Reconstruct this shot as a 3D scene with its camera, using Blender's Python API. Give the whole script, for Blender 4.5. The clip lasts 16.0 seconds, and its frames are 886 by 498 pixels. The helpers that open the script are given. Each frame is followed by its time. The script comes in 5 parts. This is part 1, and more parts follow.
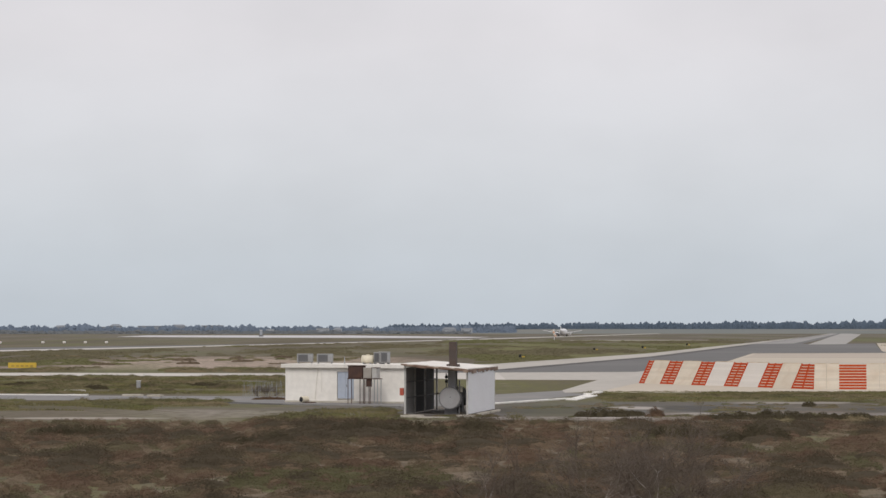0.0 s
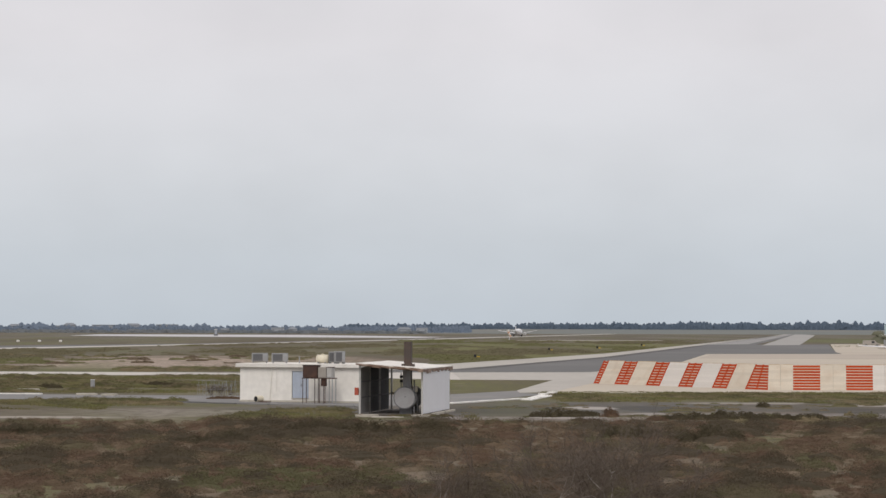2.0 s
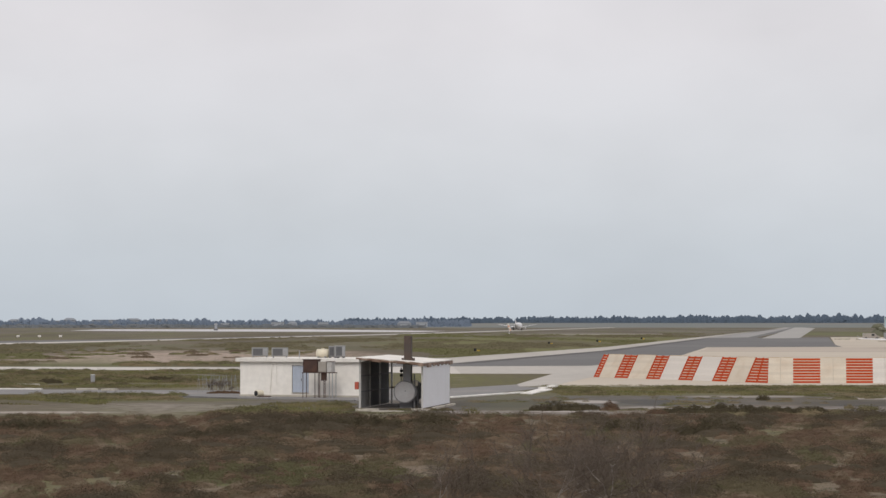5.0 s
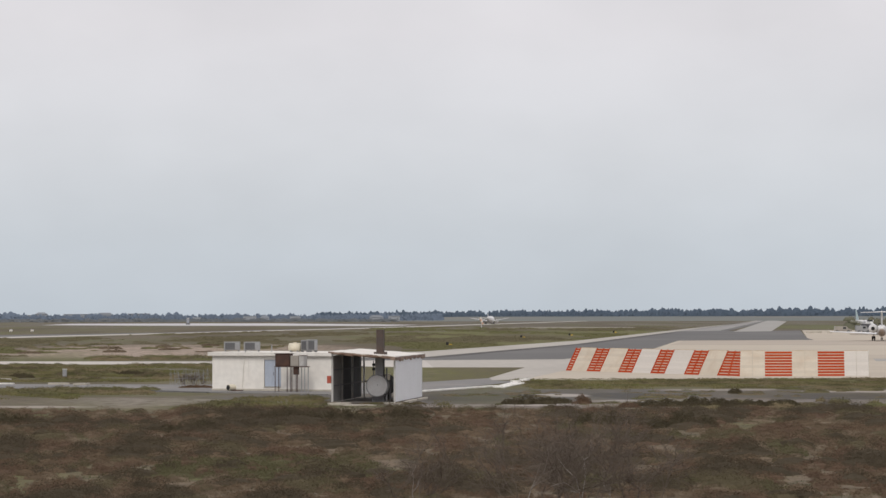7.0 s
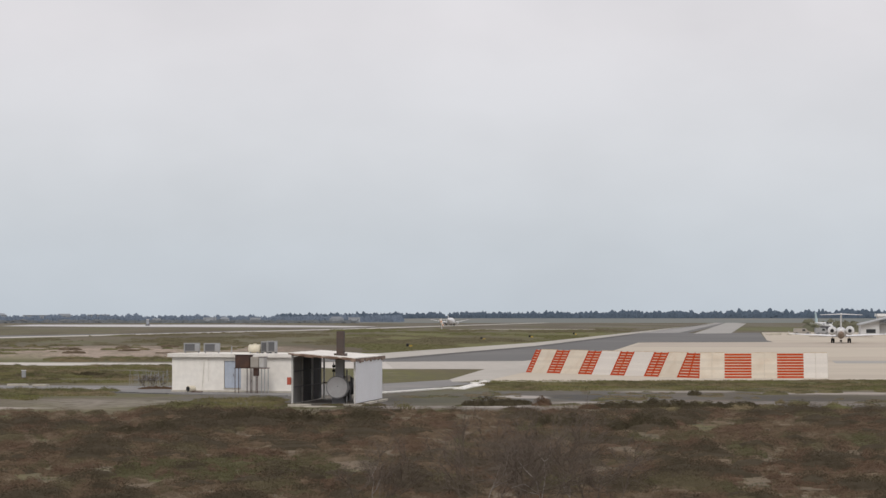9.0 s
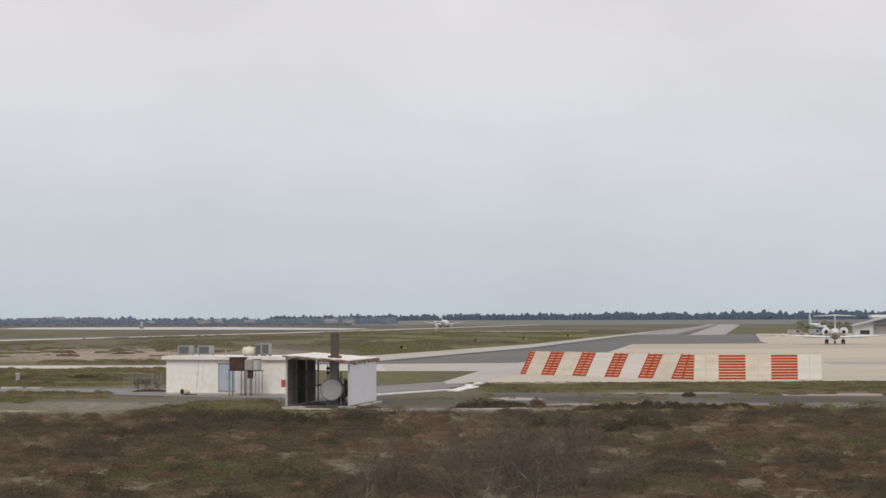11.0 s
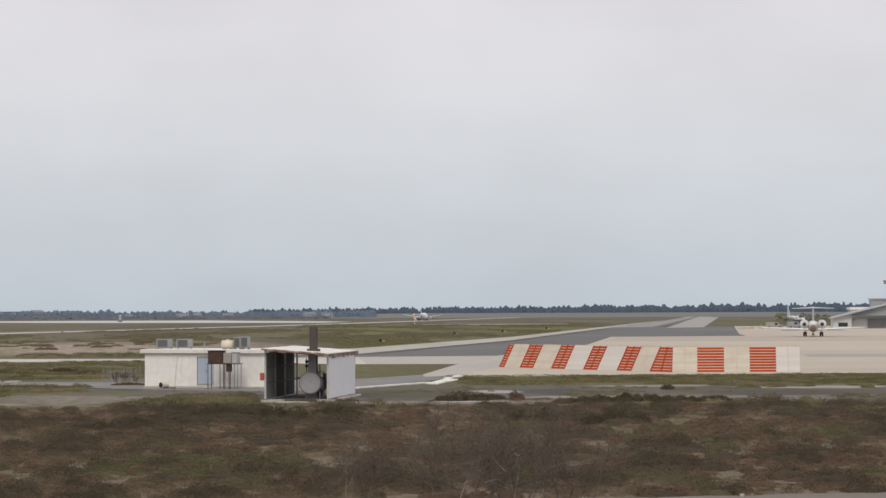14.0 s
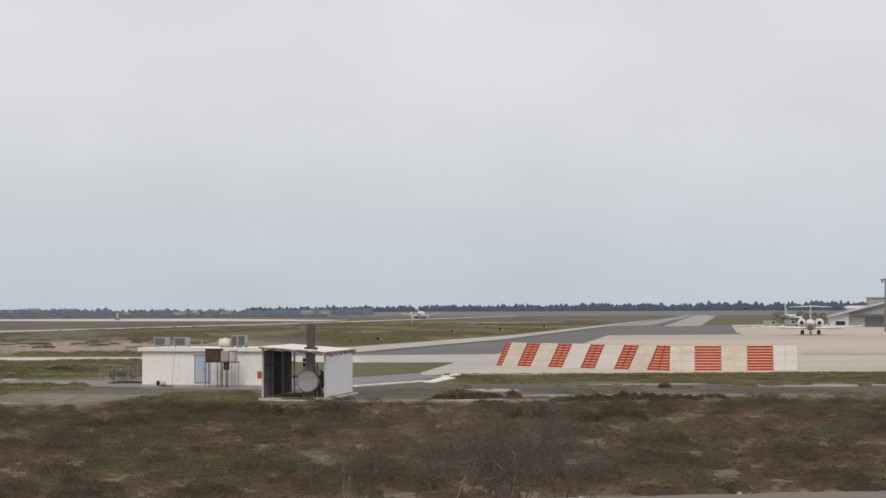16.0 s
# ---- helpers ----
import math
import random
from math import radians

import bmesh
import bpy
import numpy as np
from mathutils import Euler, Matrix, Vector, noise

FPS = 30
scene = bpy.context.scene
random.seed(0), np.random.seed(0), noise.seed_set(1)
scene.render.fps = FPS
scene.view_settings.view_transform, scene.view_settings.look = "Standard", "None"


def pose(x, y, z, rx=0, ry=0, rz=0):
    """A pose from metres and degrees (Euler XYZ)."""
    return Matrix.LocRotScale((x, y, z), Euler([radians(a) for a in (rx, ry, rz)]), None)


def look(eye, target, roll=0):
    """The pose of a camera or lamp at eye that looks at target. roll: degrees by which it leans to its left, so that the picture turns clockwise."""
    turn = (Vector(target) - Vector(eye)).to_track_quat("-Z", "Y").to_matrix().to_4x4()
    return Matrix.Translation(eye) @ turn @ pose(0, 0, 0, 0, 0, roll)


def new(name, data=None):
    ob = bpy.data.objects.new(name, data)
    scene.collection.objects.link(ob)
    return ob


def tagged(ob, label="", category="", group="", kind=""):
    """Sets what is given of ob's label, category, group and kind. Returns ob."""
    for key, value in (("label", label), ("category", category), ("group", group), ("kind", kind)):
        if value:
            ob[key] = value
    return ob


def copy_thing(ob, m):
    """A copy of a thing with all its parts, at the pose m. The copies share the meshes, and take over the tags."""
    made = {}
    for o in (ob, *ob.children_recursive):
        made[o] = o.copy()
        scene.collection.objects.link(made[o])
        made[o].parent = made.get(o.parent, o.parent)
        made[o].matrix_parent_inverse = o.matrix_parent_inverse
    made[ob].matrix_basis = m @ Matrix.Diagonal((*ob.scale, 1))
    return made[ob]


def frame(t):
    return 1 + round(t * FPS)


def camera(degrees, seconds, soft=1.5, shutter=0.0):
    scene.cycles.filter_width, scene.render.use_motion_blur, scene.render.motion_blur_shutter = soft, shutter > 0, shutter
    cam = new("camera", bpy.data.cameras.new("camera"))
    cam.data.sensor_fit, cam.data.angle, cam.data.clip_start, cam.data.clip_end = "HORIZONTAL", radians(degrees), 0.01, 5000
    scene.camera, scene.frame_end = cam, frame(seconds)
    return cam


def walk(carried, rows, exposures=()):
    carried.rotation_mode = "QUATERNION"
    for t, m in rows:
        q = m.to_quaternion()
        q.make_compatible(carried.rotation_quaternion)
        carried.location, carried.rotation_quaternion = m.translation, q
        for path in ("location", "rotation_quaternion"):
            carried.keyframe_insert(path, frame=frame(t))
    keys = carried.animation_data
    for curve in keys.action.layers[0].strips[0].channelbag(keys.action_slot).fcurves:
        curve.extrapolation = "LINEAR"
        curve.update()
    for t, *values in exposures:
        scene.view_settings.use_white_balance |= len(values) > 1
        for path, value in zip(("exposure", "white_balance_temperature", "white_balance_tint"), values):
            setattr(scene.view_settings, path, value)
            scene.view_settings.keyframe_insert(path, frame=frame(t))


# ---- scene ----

# ---------- camera: a slow pan from one spot, six metres above the field ----------
cam = camera(20.0, 16.0, soft=1.5)
EYE = 6.0
ROWS = [
    (0.0, -0.000, 1.752, -0.000),
    (0.5, -0.328, 1.774, -0.068),
    (1.0, -0.768, 1.806, -0.078),
    (1.5, -0.971, 1.843, -0.103),
    (2.0, -1.024, 1.749, -0.174),
    (2.5, -0.995, 1.715, -0.005),
    (3.0, -0.983, 1.773, -0.008),
    (5.5, -1.066, 1.498, -0.010),
    (6.0, -1.235, 1.402, -0.109),
    (6.5, -1.362, 1.441, -0.088),
    (7.0, -1.658, 1.471, 0.089),
    (7.5, -2.041, 1.443, -0.057),
    (8.0, -2.321, 1.383, -0.105),
    (8.5, -2.492, 1.461, -0.071),
    (11.0, -2.699, 1.553, 0.125),
    (11.5, -2.668, 1.429, 0.263),
    (12.0, -2.739, 1.416, 0.318),
    (12.5, -2.779, 1.334, 0.217),
    (13.0, -2.899, 1.181, 0.183),
    (13.5, -3.030, 1.201, 0.212),
    (14.0, -3.183, 1.391, 0.206),
    (14.5, -3.220, 1.553, 0.136),
    (15.0, -3.153, 1.626, 0.187),
    (15.5, -3.097, 1.569, 0.154),
    (16.0, -3.242, 1.354, 0.175),
]
walk(cam, [(t, pose(0, 0, EYE, 90 + pitch, roll, yaw)) for t, yaw, pitch, roll in ROWS])

# ---------- overcast daylight ----------
world = bpy.data.worlds.new("world")
scene.world = world
world.use_nodes = True
wn, wl = world.node_tree.nodes, world.node_tree.links
wn.clear()
w_out, w_bg = wn.new("ShaderNodeOutputWorld"), wn.new("ShaderNodeBackground")
sky = wn.new("ShaderNodeTexSky")
sky.sky_type, sky.sun_disc = "NISHITA", False
sky.sun_elevation, sky.sun_rotation = radians(45), radians(192)
SKY_STRENGTH = 0.10
w_geo, w_sep, w_ramp = wn.new("ShaderNodeTexCoord"), wn.new("ShaderNodeSeparateXYZ"), wn.new("ShaderNodeValToRGB")
wl.new(w_geo.outputs["Generated"], w_sep.inputs[0])
wl.new(w_sep.outputs["Z"], w_ramp.inputs[0])
# cloud cover: bluish grey near the horizon, paler and warmer above
w_ramp.color_ramp.elements[0].position, w_ramp.color_ramp.elements[0].color = 0.0, (5.35, 5.9, 6.55, 1)
w_ramp.color_ramp.elements[1].position, w_ramp.color_ramp.elements[1].color = 1.0, (7.95, 7.6, 7.78, 1)
for at, tone in ((0.025, (5.8, 6.25, 6.85)), (0.065, (6.72, 6.82, 7.2)), (0.115, (7.55, 7.28, 7.5))):
    w_ramp.color_ramp.elements.new(at).color = (*tone, 1)
w_map, w_noise, w_mix, w_cloud = wn.new("ShaderNodeMapping"), wn.new("ShaderNodeTexNoise"), wn.new("ShaderNodeMix"), wn.new("ShaderNodeMix")
w_map.inputs["Scale"].default_value = (1.0, 1.0, 1.9)
wl.new(w_geo.outputs["Generated"], w_map.inputs[0])
wl.new(w_map.outputs[0], w_noise.inputs["Vector"])
w_noise.inputs["Scale"].default_value, w_noise.inputs["Detail"].default_value = 9.0, 5.0
w_cloud.data_type, w_cloud.blend_type = "RGBA", "MULTIPLY"
w_cloud.inputs[0].default_value = 1.0
w_tone = wn.new("ShaderNodeMapRange")
w_tone.inputs["From Min"].default_value, w_tone.inputs["From Max"].default_value = 0.3, 0.7
w_tone.inputs["To Min"].default_value, w_tone.inputs["To Max"].default_value = 0.935, 1.04
wl.new(w_noise.outputs["Fac"], w_tone.inputs["Value"])
wl.new(w_ramp.outputs[0], w_cloud.inputs[6])
wl.new(w_tone.outputs[0], w_cloud.inputs[7])
w_mix.data_type = "RGBA"
w_mix.inputs[0].default_value = 0.93
wl.new(sky.outputs[0], w_mix.inputs[6])
wl.new(w_cloud.outputs[2], w_mix.inputs[7])
wl.new(w_mix.outputs[2], w_bg.inputs[0])
w_bg.inputs[1].default_value = SKY_STRENGTH
wl.new(w_bg.outputs[0], w_out.inputs[0])

sun_data = bpy.data.lights.new("sun", "SUN")
sun_data.energy, sun_data.angle, sun_data.color = 1.3, radians(25), (1.0, 0.96, 0.9)
sun = new("sun", sun_data)
sun.matrix_world = look((-12.5, -59, 60), (0, 0, 0))

# ---------- materials ----------


def nodes_of(name):
    m = bpy.data.materials.new(name)
    m.use_nodes = True
    nt = m.node_tree
    return m, nt, nt.nodes["Principled BSDF"]


def set_in(node, **values):
    for key, value in values.items():
        node.inputs[key.replace("_", " ")].default_value = value
    return node


def noise_node(nt, scale, detail=4.0, stretch=None, coords="Object"):
    tc, tex = nt.nodes.new("ShaderNodeTexCoord"), nt.nodes.new("ShaderNodeTexNoise")
    out = tc.outputs[coords]
    if stretch:
        mp = nt.nodes.new("ShaderNodeMapping")
        mp.inputs["Scale"].default_value = stretch
        nt.links.new(out, mp.inputs[0])
        out = mp.outputs[0]
    nt.links.new(out, tex.inputs["Vector"])
    set_in(tex, Scale=scale, Detail=detail)
    return tex.outputs["Fac"]


def ramp(nt, value, lo, hi, a=0.0, b=1.0):
    r = nt.nodes.new("ShaderNodeMapRange")
    r.interpolation_type = "SMOOTHSTEP"
    r.inputs["From Min"].default_value, r.inputs["From Max"].default_value = lo, hi
    r.inputs["To Min"].default_value, r.inputs["To Max"].default_value = a, b
    nt.links.new(value, r.inputs["Value"])
    return r.outputs[0]


def mixed(nt, fac, a, b, blend="MIX"):
    x = nt.nodes.new("ShaderNodeMix")
    x.data_type, x.blend_type = "RGBA", blend
    for k, v in ((0, fac), (6, a), (7, b)):
        if isinstance(v, bpy.types.NodeSocket):
            nt.links.new(v, x.inputs[k])
        else:
            x.inputs[k].default_value = v if k == 0 else (*v, 1)
    return x.outputs[2]


def surface(name, base, rough=0.8, metal=0.0, worn=None, wear=0.45, big=0.6, fine=9.0, bump=0.25, stretch=None, vary=0.0):
    """A surface with stains at one scale and grain at a finer one."""
    m, nt, b = nodes_of(name)
    worn = worn or tuple(c * 0.6 for c in base)
    stain = ramp(nt, noise_node(nt, big, 5.0, stretch), 0.42, 0.72, 0.0, wear)
    grain = noise_node(nt, fine, 3.0, stretch)
    col = mixed(nt, stain, base, worn)
    col = mixed(nt, ramp(nt, grain, 0.25, 0.75, 0.0, 0.35), col, tuple(c * 0.72 for c in base))
    if vary:
        info = nt.nodes.new("ShaderNodeObjectInfo")
        col = mixed(nt, ramp(nt, info.outputs["Random"], 0.0, 1.0, 0.0, vary), col, tuple(c * 0.7 for c in base))
    nt.links.new(col, b.inputs["Base Color"])
    set_in(b, Roughness=rough, Metallic=metal)
    bp = nt.nodes.new("ShaderNodeBump")
    set_in(bp, Strength=bump, Distance=0.02)
    nt.links.new(grain, bp.inputs["Height"])
    nt.links.new(bp.outputs[0], b.inputs["Normal"])
    return m


def foliage(name, dark, light, dry, scale=0.16, leaf=0.45, third=None, fine=None, thin=True):
    """Leaves and twigs: patches of several tones over the field, and each leaf a little of its own."""
    m, nt, b = nodes_of(name)
    if thin:
        dark, light, dry, third = [tuple(1.31 * c for c in tone) if tone else None for tone in (dark, light, dry, third)]
    geo = nt.nodes.new("ShaderNodeNewGeometry")
    patch = ramp(nt, noise_node(nt, scale, 4.0, coords="Object"), 0.38, 0.62)
    col = mixed(nt, patch, dark, dry)
    if third:
        col = mixed(nt, ramp(nt, noise_node(nt, fine or scale * 3.1, 2.0, (1.0, 0.6, 1.0)), 0.47, 0.62), col, third)
    col = mixed(nt, ramp(nt, geo.outputs["Random Per Island"], 0.3, 1.0, 0.0, leaf), col, light)
    grain = ramp(nt, noise_node(nt, 13.0, 3.0), 0.3, 0.7, 0.0, 0.35)
    col = mixed(nt, grain, col, tuple(0.55 * c for c in dark))
    nt.links.new(col, b.inputs["Base Color"])
    # leaves lit as a mass rather than facet by facet
    up, unit_n = nt.nodes.new("ShaderNodeVectorMath"), nt.nodes.new("ShaderNodeVectorMath")
    up.operation, unit_n.operation = "ADD", "NORMALIZE"
    nt.links.new(geo.outputs["Normal"], up.inputs[0])
    up.inputs[1].default_value = (0.0, -0.3, 1.4) if thin else (0.0, -0.3, 0.9)
    nt.links.new(up.outputs[0], unit_n.inputs[0])
    nt.links.new(unit_n.outputs[0], b.inputs["Normal"])
    set_in(b, Roughness=0.9)
    b.inputs["Specular IOR Level"].default_value = 0.1
    if thin:
        # thin leaves let part of the light through
        through_leaf, both = nt.nodes.new("ShaderNodeBsdfTranslucent"), nt.nodes.new("ShaderNodeMixShader")
        nt.links.new(col, through_leaf.inputs["Color"])
        both.inputs[0].default_value = 0.3
        nt.links.new(b.outputs[0], both.inputs[1])
        nt.links.new(through_leaf.outputs[0], both.inputs[2])
        nt.links.new(both.outputs[0], nt.nodes["Material Output"].inputs["Surface"])
    return m


white_wall = surface("white_plaster", (0.85, 0.82, 0.765), 0.9, worn=(0.72, 0.67, 0.60), wear=0.3, big=0.35, fine=2.2, bump=0.08)
fascia_white = surface("white_fascia", (0.80, 0.77, 0.72), 0.85, worn=(0.55, 0.50, 0.44), wear=0.4, big=0.8)
white_sheet = surface("white_sheet_metal", (0.88, 0.89, 0.92), 0.5, worn=(0.72, 0.72, 0.73), wear=0.2, big=0.5)
roof_white = surface("white_roof_sheet", (0.80, 0.77, 0.72), 0.7, worn=(0.5, 0.45, 0.4), wear=0.4, big=0.7)
rot_wood = surface("rotten_wood", (0.23, 0.15, 0.11), 0.95, worn=(0.55, 0.46, 0.38), wear=0.9, big=2.2, fine=14, vary=0.5)
blue_paint = surface("pale_blue_paint", (0.42, 0.47, 0.56), 0.6, worn=(0.50, 0.53, 0.57), wear=0.5, big=0.9)
rust = surface("rusted_steel", (0.070, 0.040, 0.032), 0.9, worn=(0.12, 0.060, 0.040), wear=0.7, big=1.8, fine=12)
grey_box = surface("grey_painted_steel", (0.36, 0.33, 0.29), 0.6, worn=(0.24, 0.20, 0.17), wear=0.6, big=1.2)
grey_unit = surface("grey_unit_casing", (0.27, 0.27, 0.27), 0.55, worn=(0.3, 0.29, 0.28), wear=0.5, big=1.1)
dark_grille = surface("dark_grille", (0.16, 0.16, 0.165), 0.7, worn=(0.2, 0.2, 0.2), wear=0.5)
vent_grille = surface("fan_grille", (0.10, 0.10, 0.105), 0.7, worn=(0.15, 0.15, 0.15), wear=0.5)
cream = surface("cream_tank", (0.72, 0.66, 0.52), 0.6, worn=(0.5, 0.43, 0.33), wear=0.4, big=1.5)
galv = surface("galvanised_steel", (0.36, 0.37, 0.38), 0.55, 0.4, worn=(0.25, 0.22, 0.2), wear=0.5, big=1.0)
dark_sheet = surface("dark_corrugated_sheet", (0.16, 0.16, 0.165), 0.7, worn=(0.10, 0.095, 0.09), wear=0.7, big=0.5, stretch=(1, 1, 0.3))
# lighter sheet colour for the lit front part of the shelter wall
lit_sheet = surface("lit_grey_sheet", (0.30, 0.295, 0.29), 0.7, worn=(0.22, 0.2, 0.18), wear=0.6, big=0.6, stretch=(1, 1, 0.3))
pale_steel = surface("pale_painted_steel", (0.50, 0.49, 0.47), 0.6, worn=(0.3, 0.26, 0.22), wear=0.6, big=1.4)
tank_grey = surface("grey_tank_paint", (0.36, 0.355, 0.36), 0.65, worn=(0.27, 0.24, 0.22), wear=0.5, big=1.3)
stack_brown = surface("sooty_brown_stack", (0.075, 0.058, 0.05), 0.85, worn=(0.13, 0.08, 0.06), wear=0.5, big=1.5)
black = surface("black_rubber", (0.02, 0.02, 0.021), 0.8)
red_paint = surface("red_paint", (0.45, 0.09, 0.05), 0.5, wear=0.3)
slab_pale = surface("pale_concrete_slab", (0.50, 0.46, 0.39), 0.9, worn=(0.32, 0.29, 0.25), wear=0.6, big=0.9)
# floor colour is darkened to stand for shade inside the open shelter
dark_floor = surface("shaded_stained_concrete", (0.17, 0.15, 0.13), 0.9, worn=(0.09, 0.08, 0.07), wear=0.7, big=0.8)
kerb_white = surface("whitewashed_kerb", (0.80, 0.78, 0.74), 0.9, worn=(0.55, 0.53, 0.5), wear=0.5, big=0.8)
concrete = surface("apron_concrete", (0.505, 0.445, 0.360), 0.9, worn=(0.40, 0.34, 0.275), wear=0.9, big=0.024, fine=0.4, bump=0.1, stretch=(0.35, 1, 1))
pale_concrete = surface("pale_concrete", (0.54, 0.505, 0.46), 0.9, worn=(0.44, 0.41, 0.375), wear=0.6, big=0.03, fine=0.5, bump=0.1)
link_concrete = surface("grey_concrete", (0.445, 0.416, 0.373), 0.9, worn=(0.34, 0.315, 0.28), wear=0.8, big=0.05, fine=0.7, bump=0.1, stretch=(1.0, 0.25, 1.0))
strip_concrete = surface("stained_apron_strip", (0.46, 0.395, 0.325), 0.9, worn=(0.38, 0.33, 0.27), wear=0.8, big=0.03, fine=0.4, bump=0.1, stretch=(0.3, 1, 1))
far_concrete = surface("far_worn_concrete", (0.345, 0.332, 0.31), 0.9, worn=(0.31, 0.30, 0.28), wear=0.8, big=0.02, fine=0.2, bump=0.05)
asphalt = surface("worn_asphalt", (0.118, 0.116, 0.113), 0.9, worn=(0.175, 0.168, 0.160), wear=0.7, big=0.02, fine=0.5, bump=0.1)
road_grey = surface("old_road_surface", (0.20, 0.195, 0.19), 0.92, worn=(0.28, 0.26, 0.235), wear=0.7, big=0.12, fine=1.2, bump=0.15)
track_mat = surface("dusty_track", (0.180, 0.153, 0.127), 0.95, worn=(0.16, 0.135, 0.11), wear=0.8, big=0.6, fine=3.0, bump=0.8)
edge_dark = surface("bitumen_joint", (0.07, 0.065, 0.06), 0.9, worn=(0.12, 0.11, 0.1), wear=0.6, big=0.05, fine=0.6)
# far asphalt gets a paler colour in place of grazing sky glare
glare_taxiway = surface("glare_paled_asphalt", (0.27, 0.262, 0.25), 0.9, worn=(0.36, 0.345, 0.325), wear=0.7, big=0.015, fine=0.3, bump=0.05)
dry_earth = surface("dry_earth", (0.30, 0.265, 0.215), 0.95, worn=(0.2, 0.18, 0.14), wear=0.9, big=0.06, fine=0.4, bump=0.1)
salt = surface("salt_flat", (0.54, 0.53, 0.54), 0.8, worn=(0.45, 0.44, 0.44), wear=0.5, big=0.01, fine=0.1, bump=0.0)
fence_pale = surface("chalky_fence_paint", (0.64, 0.595, 0.54), 0.7, worn=(0.62, 0.58, 0.52), wear=0.4, big=0.5, vary=0.25)
fence_white = surface("cream_fence_paint", (0.63, 0.555, 0.45), 0.7, worn=(0.52, 0.41, 0.30), wear=0.75, big=0.7, vary=0.4)
fence_red = surface("signal_red_paint", (0.43, 0.050, 0.010), 0.8, worn=(0.41, 0.085, 0.025), wear=0.5, big=0.6, vary=0.3)
fence_red.node_tree.nodes["Principled BSDF"].inputs["Specular IOR Level"].default_value = 0.15
rusty_tan = surface("rust_stained_paint", (0.46, 0.34, 0.22), 0.8, worn=(0.62, 0.52, 0.40), wear=0.9, big=1.6)
steel_post = surface("steel_post", (0.33, 0.30, 0.27), 0.6, 0.3)
yellow = surface("yellow_sign_face", (0.62, 0.42, 0.05), 0.6, worn=(0.5, 0.34, 0.08), wear=0.3)

# ground: dry grass with bare, sandy, gravelly and greener places
ground_mat, gnt, gb = nodes_of("field")
geo = gnt.nodes.new("ShaderNodeNewGeometry")
warp = gnt.nodes.new("ShaderNodeTexNoise")
set_in(warp, Scale=0.09, Detail=6.0, Roughness=0.65)
gnt.links.new(geo.outputs["Position"], warp.inputs["Vector"])
centred = gnt.nodes.new("ShaderNodeVectorMath")
centred.operation = "SUBTRACT"
gnt.links.new(warp.outputs["Color"], centred.inputs[0])
centred.inputs[1].default_value = (0.5, 0.5, 0.5)


def zone(cx, cy, rx, ry, ragged=14.0, soft=0.18):
    """A patch of the field with a ragged outline round (cx, cy)."""
    sc, add, sub, div, ln = [gnt.nodes.new("ShaderNodeVectorMath") for _ in range(5)]
    sc.operation, add.operation, sub.operation, div.operation, ln.operation = "SCALE", "ADD", "SUBTRACT", "DIVIDE", "LENGTH"
    gnt.links.new(centred.outputs[0], sc.inputs[0])
    sc.inputs["Scale"].default_value = ragged
    gnt.links.new(geo.outputs["Position"], add.inputs[0])
    gnt.links.new(sc.outputs[0], add.inputs[1])
    gnt.links.new(add.outputs[0], sub.inputs[0])
    sub.inputs[1].default_value = (cx, cy, 0)
    gnt.links.new(sub.outputs[0], div.inputs[0])
    div.inputs[1].default_value = (rx, ry, 1000)
    gnt.links.new(div.outputs[0], ln.inputs[0])
    return ramp(gnt, ln.outputs["Value"], 1 - soft, 1 + soft, 1.0, 0.0)


def gnoise(scale, lo, hi, stretch=None):
    return ramp(gnt, noise_node(gnt, scale, 6.0, stretch), lo, hi)


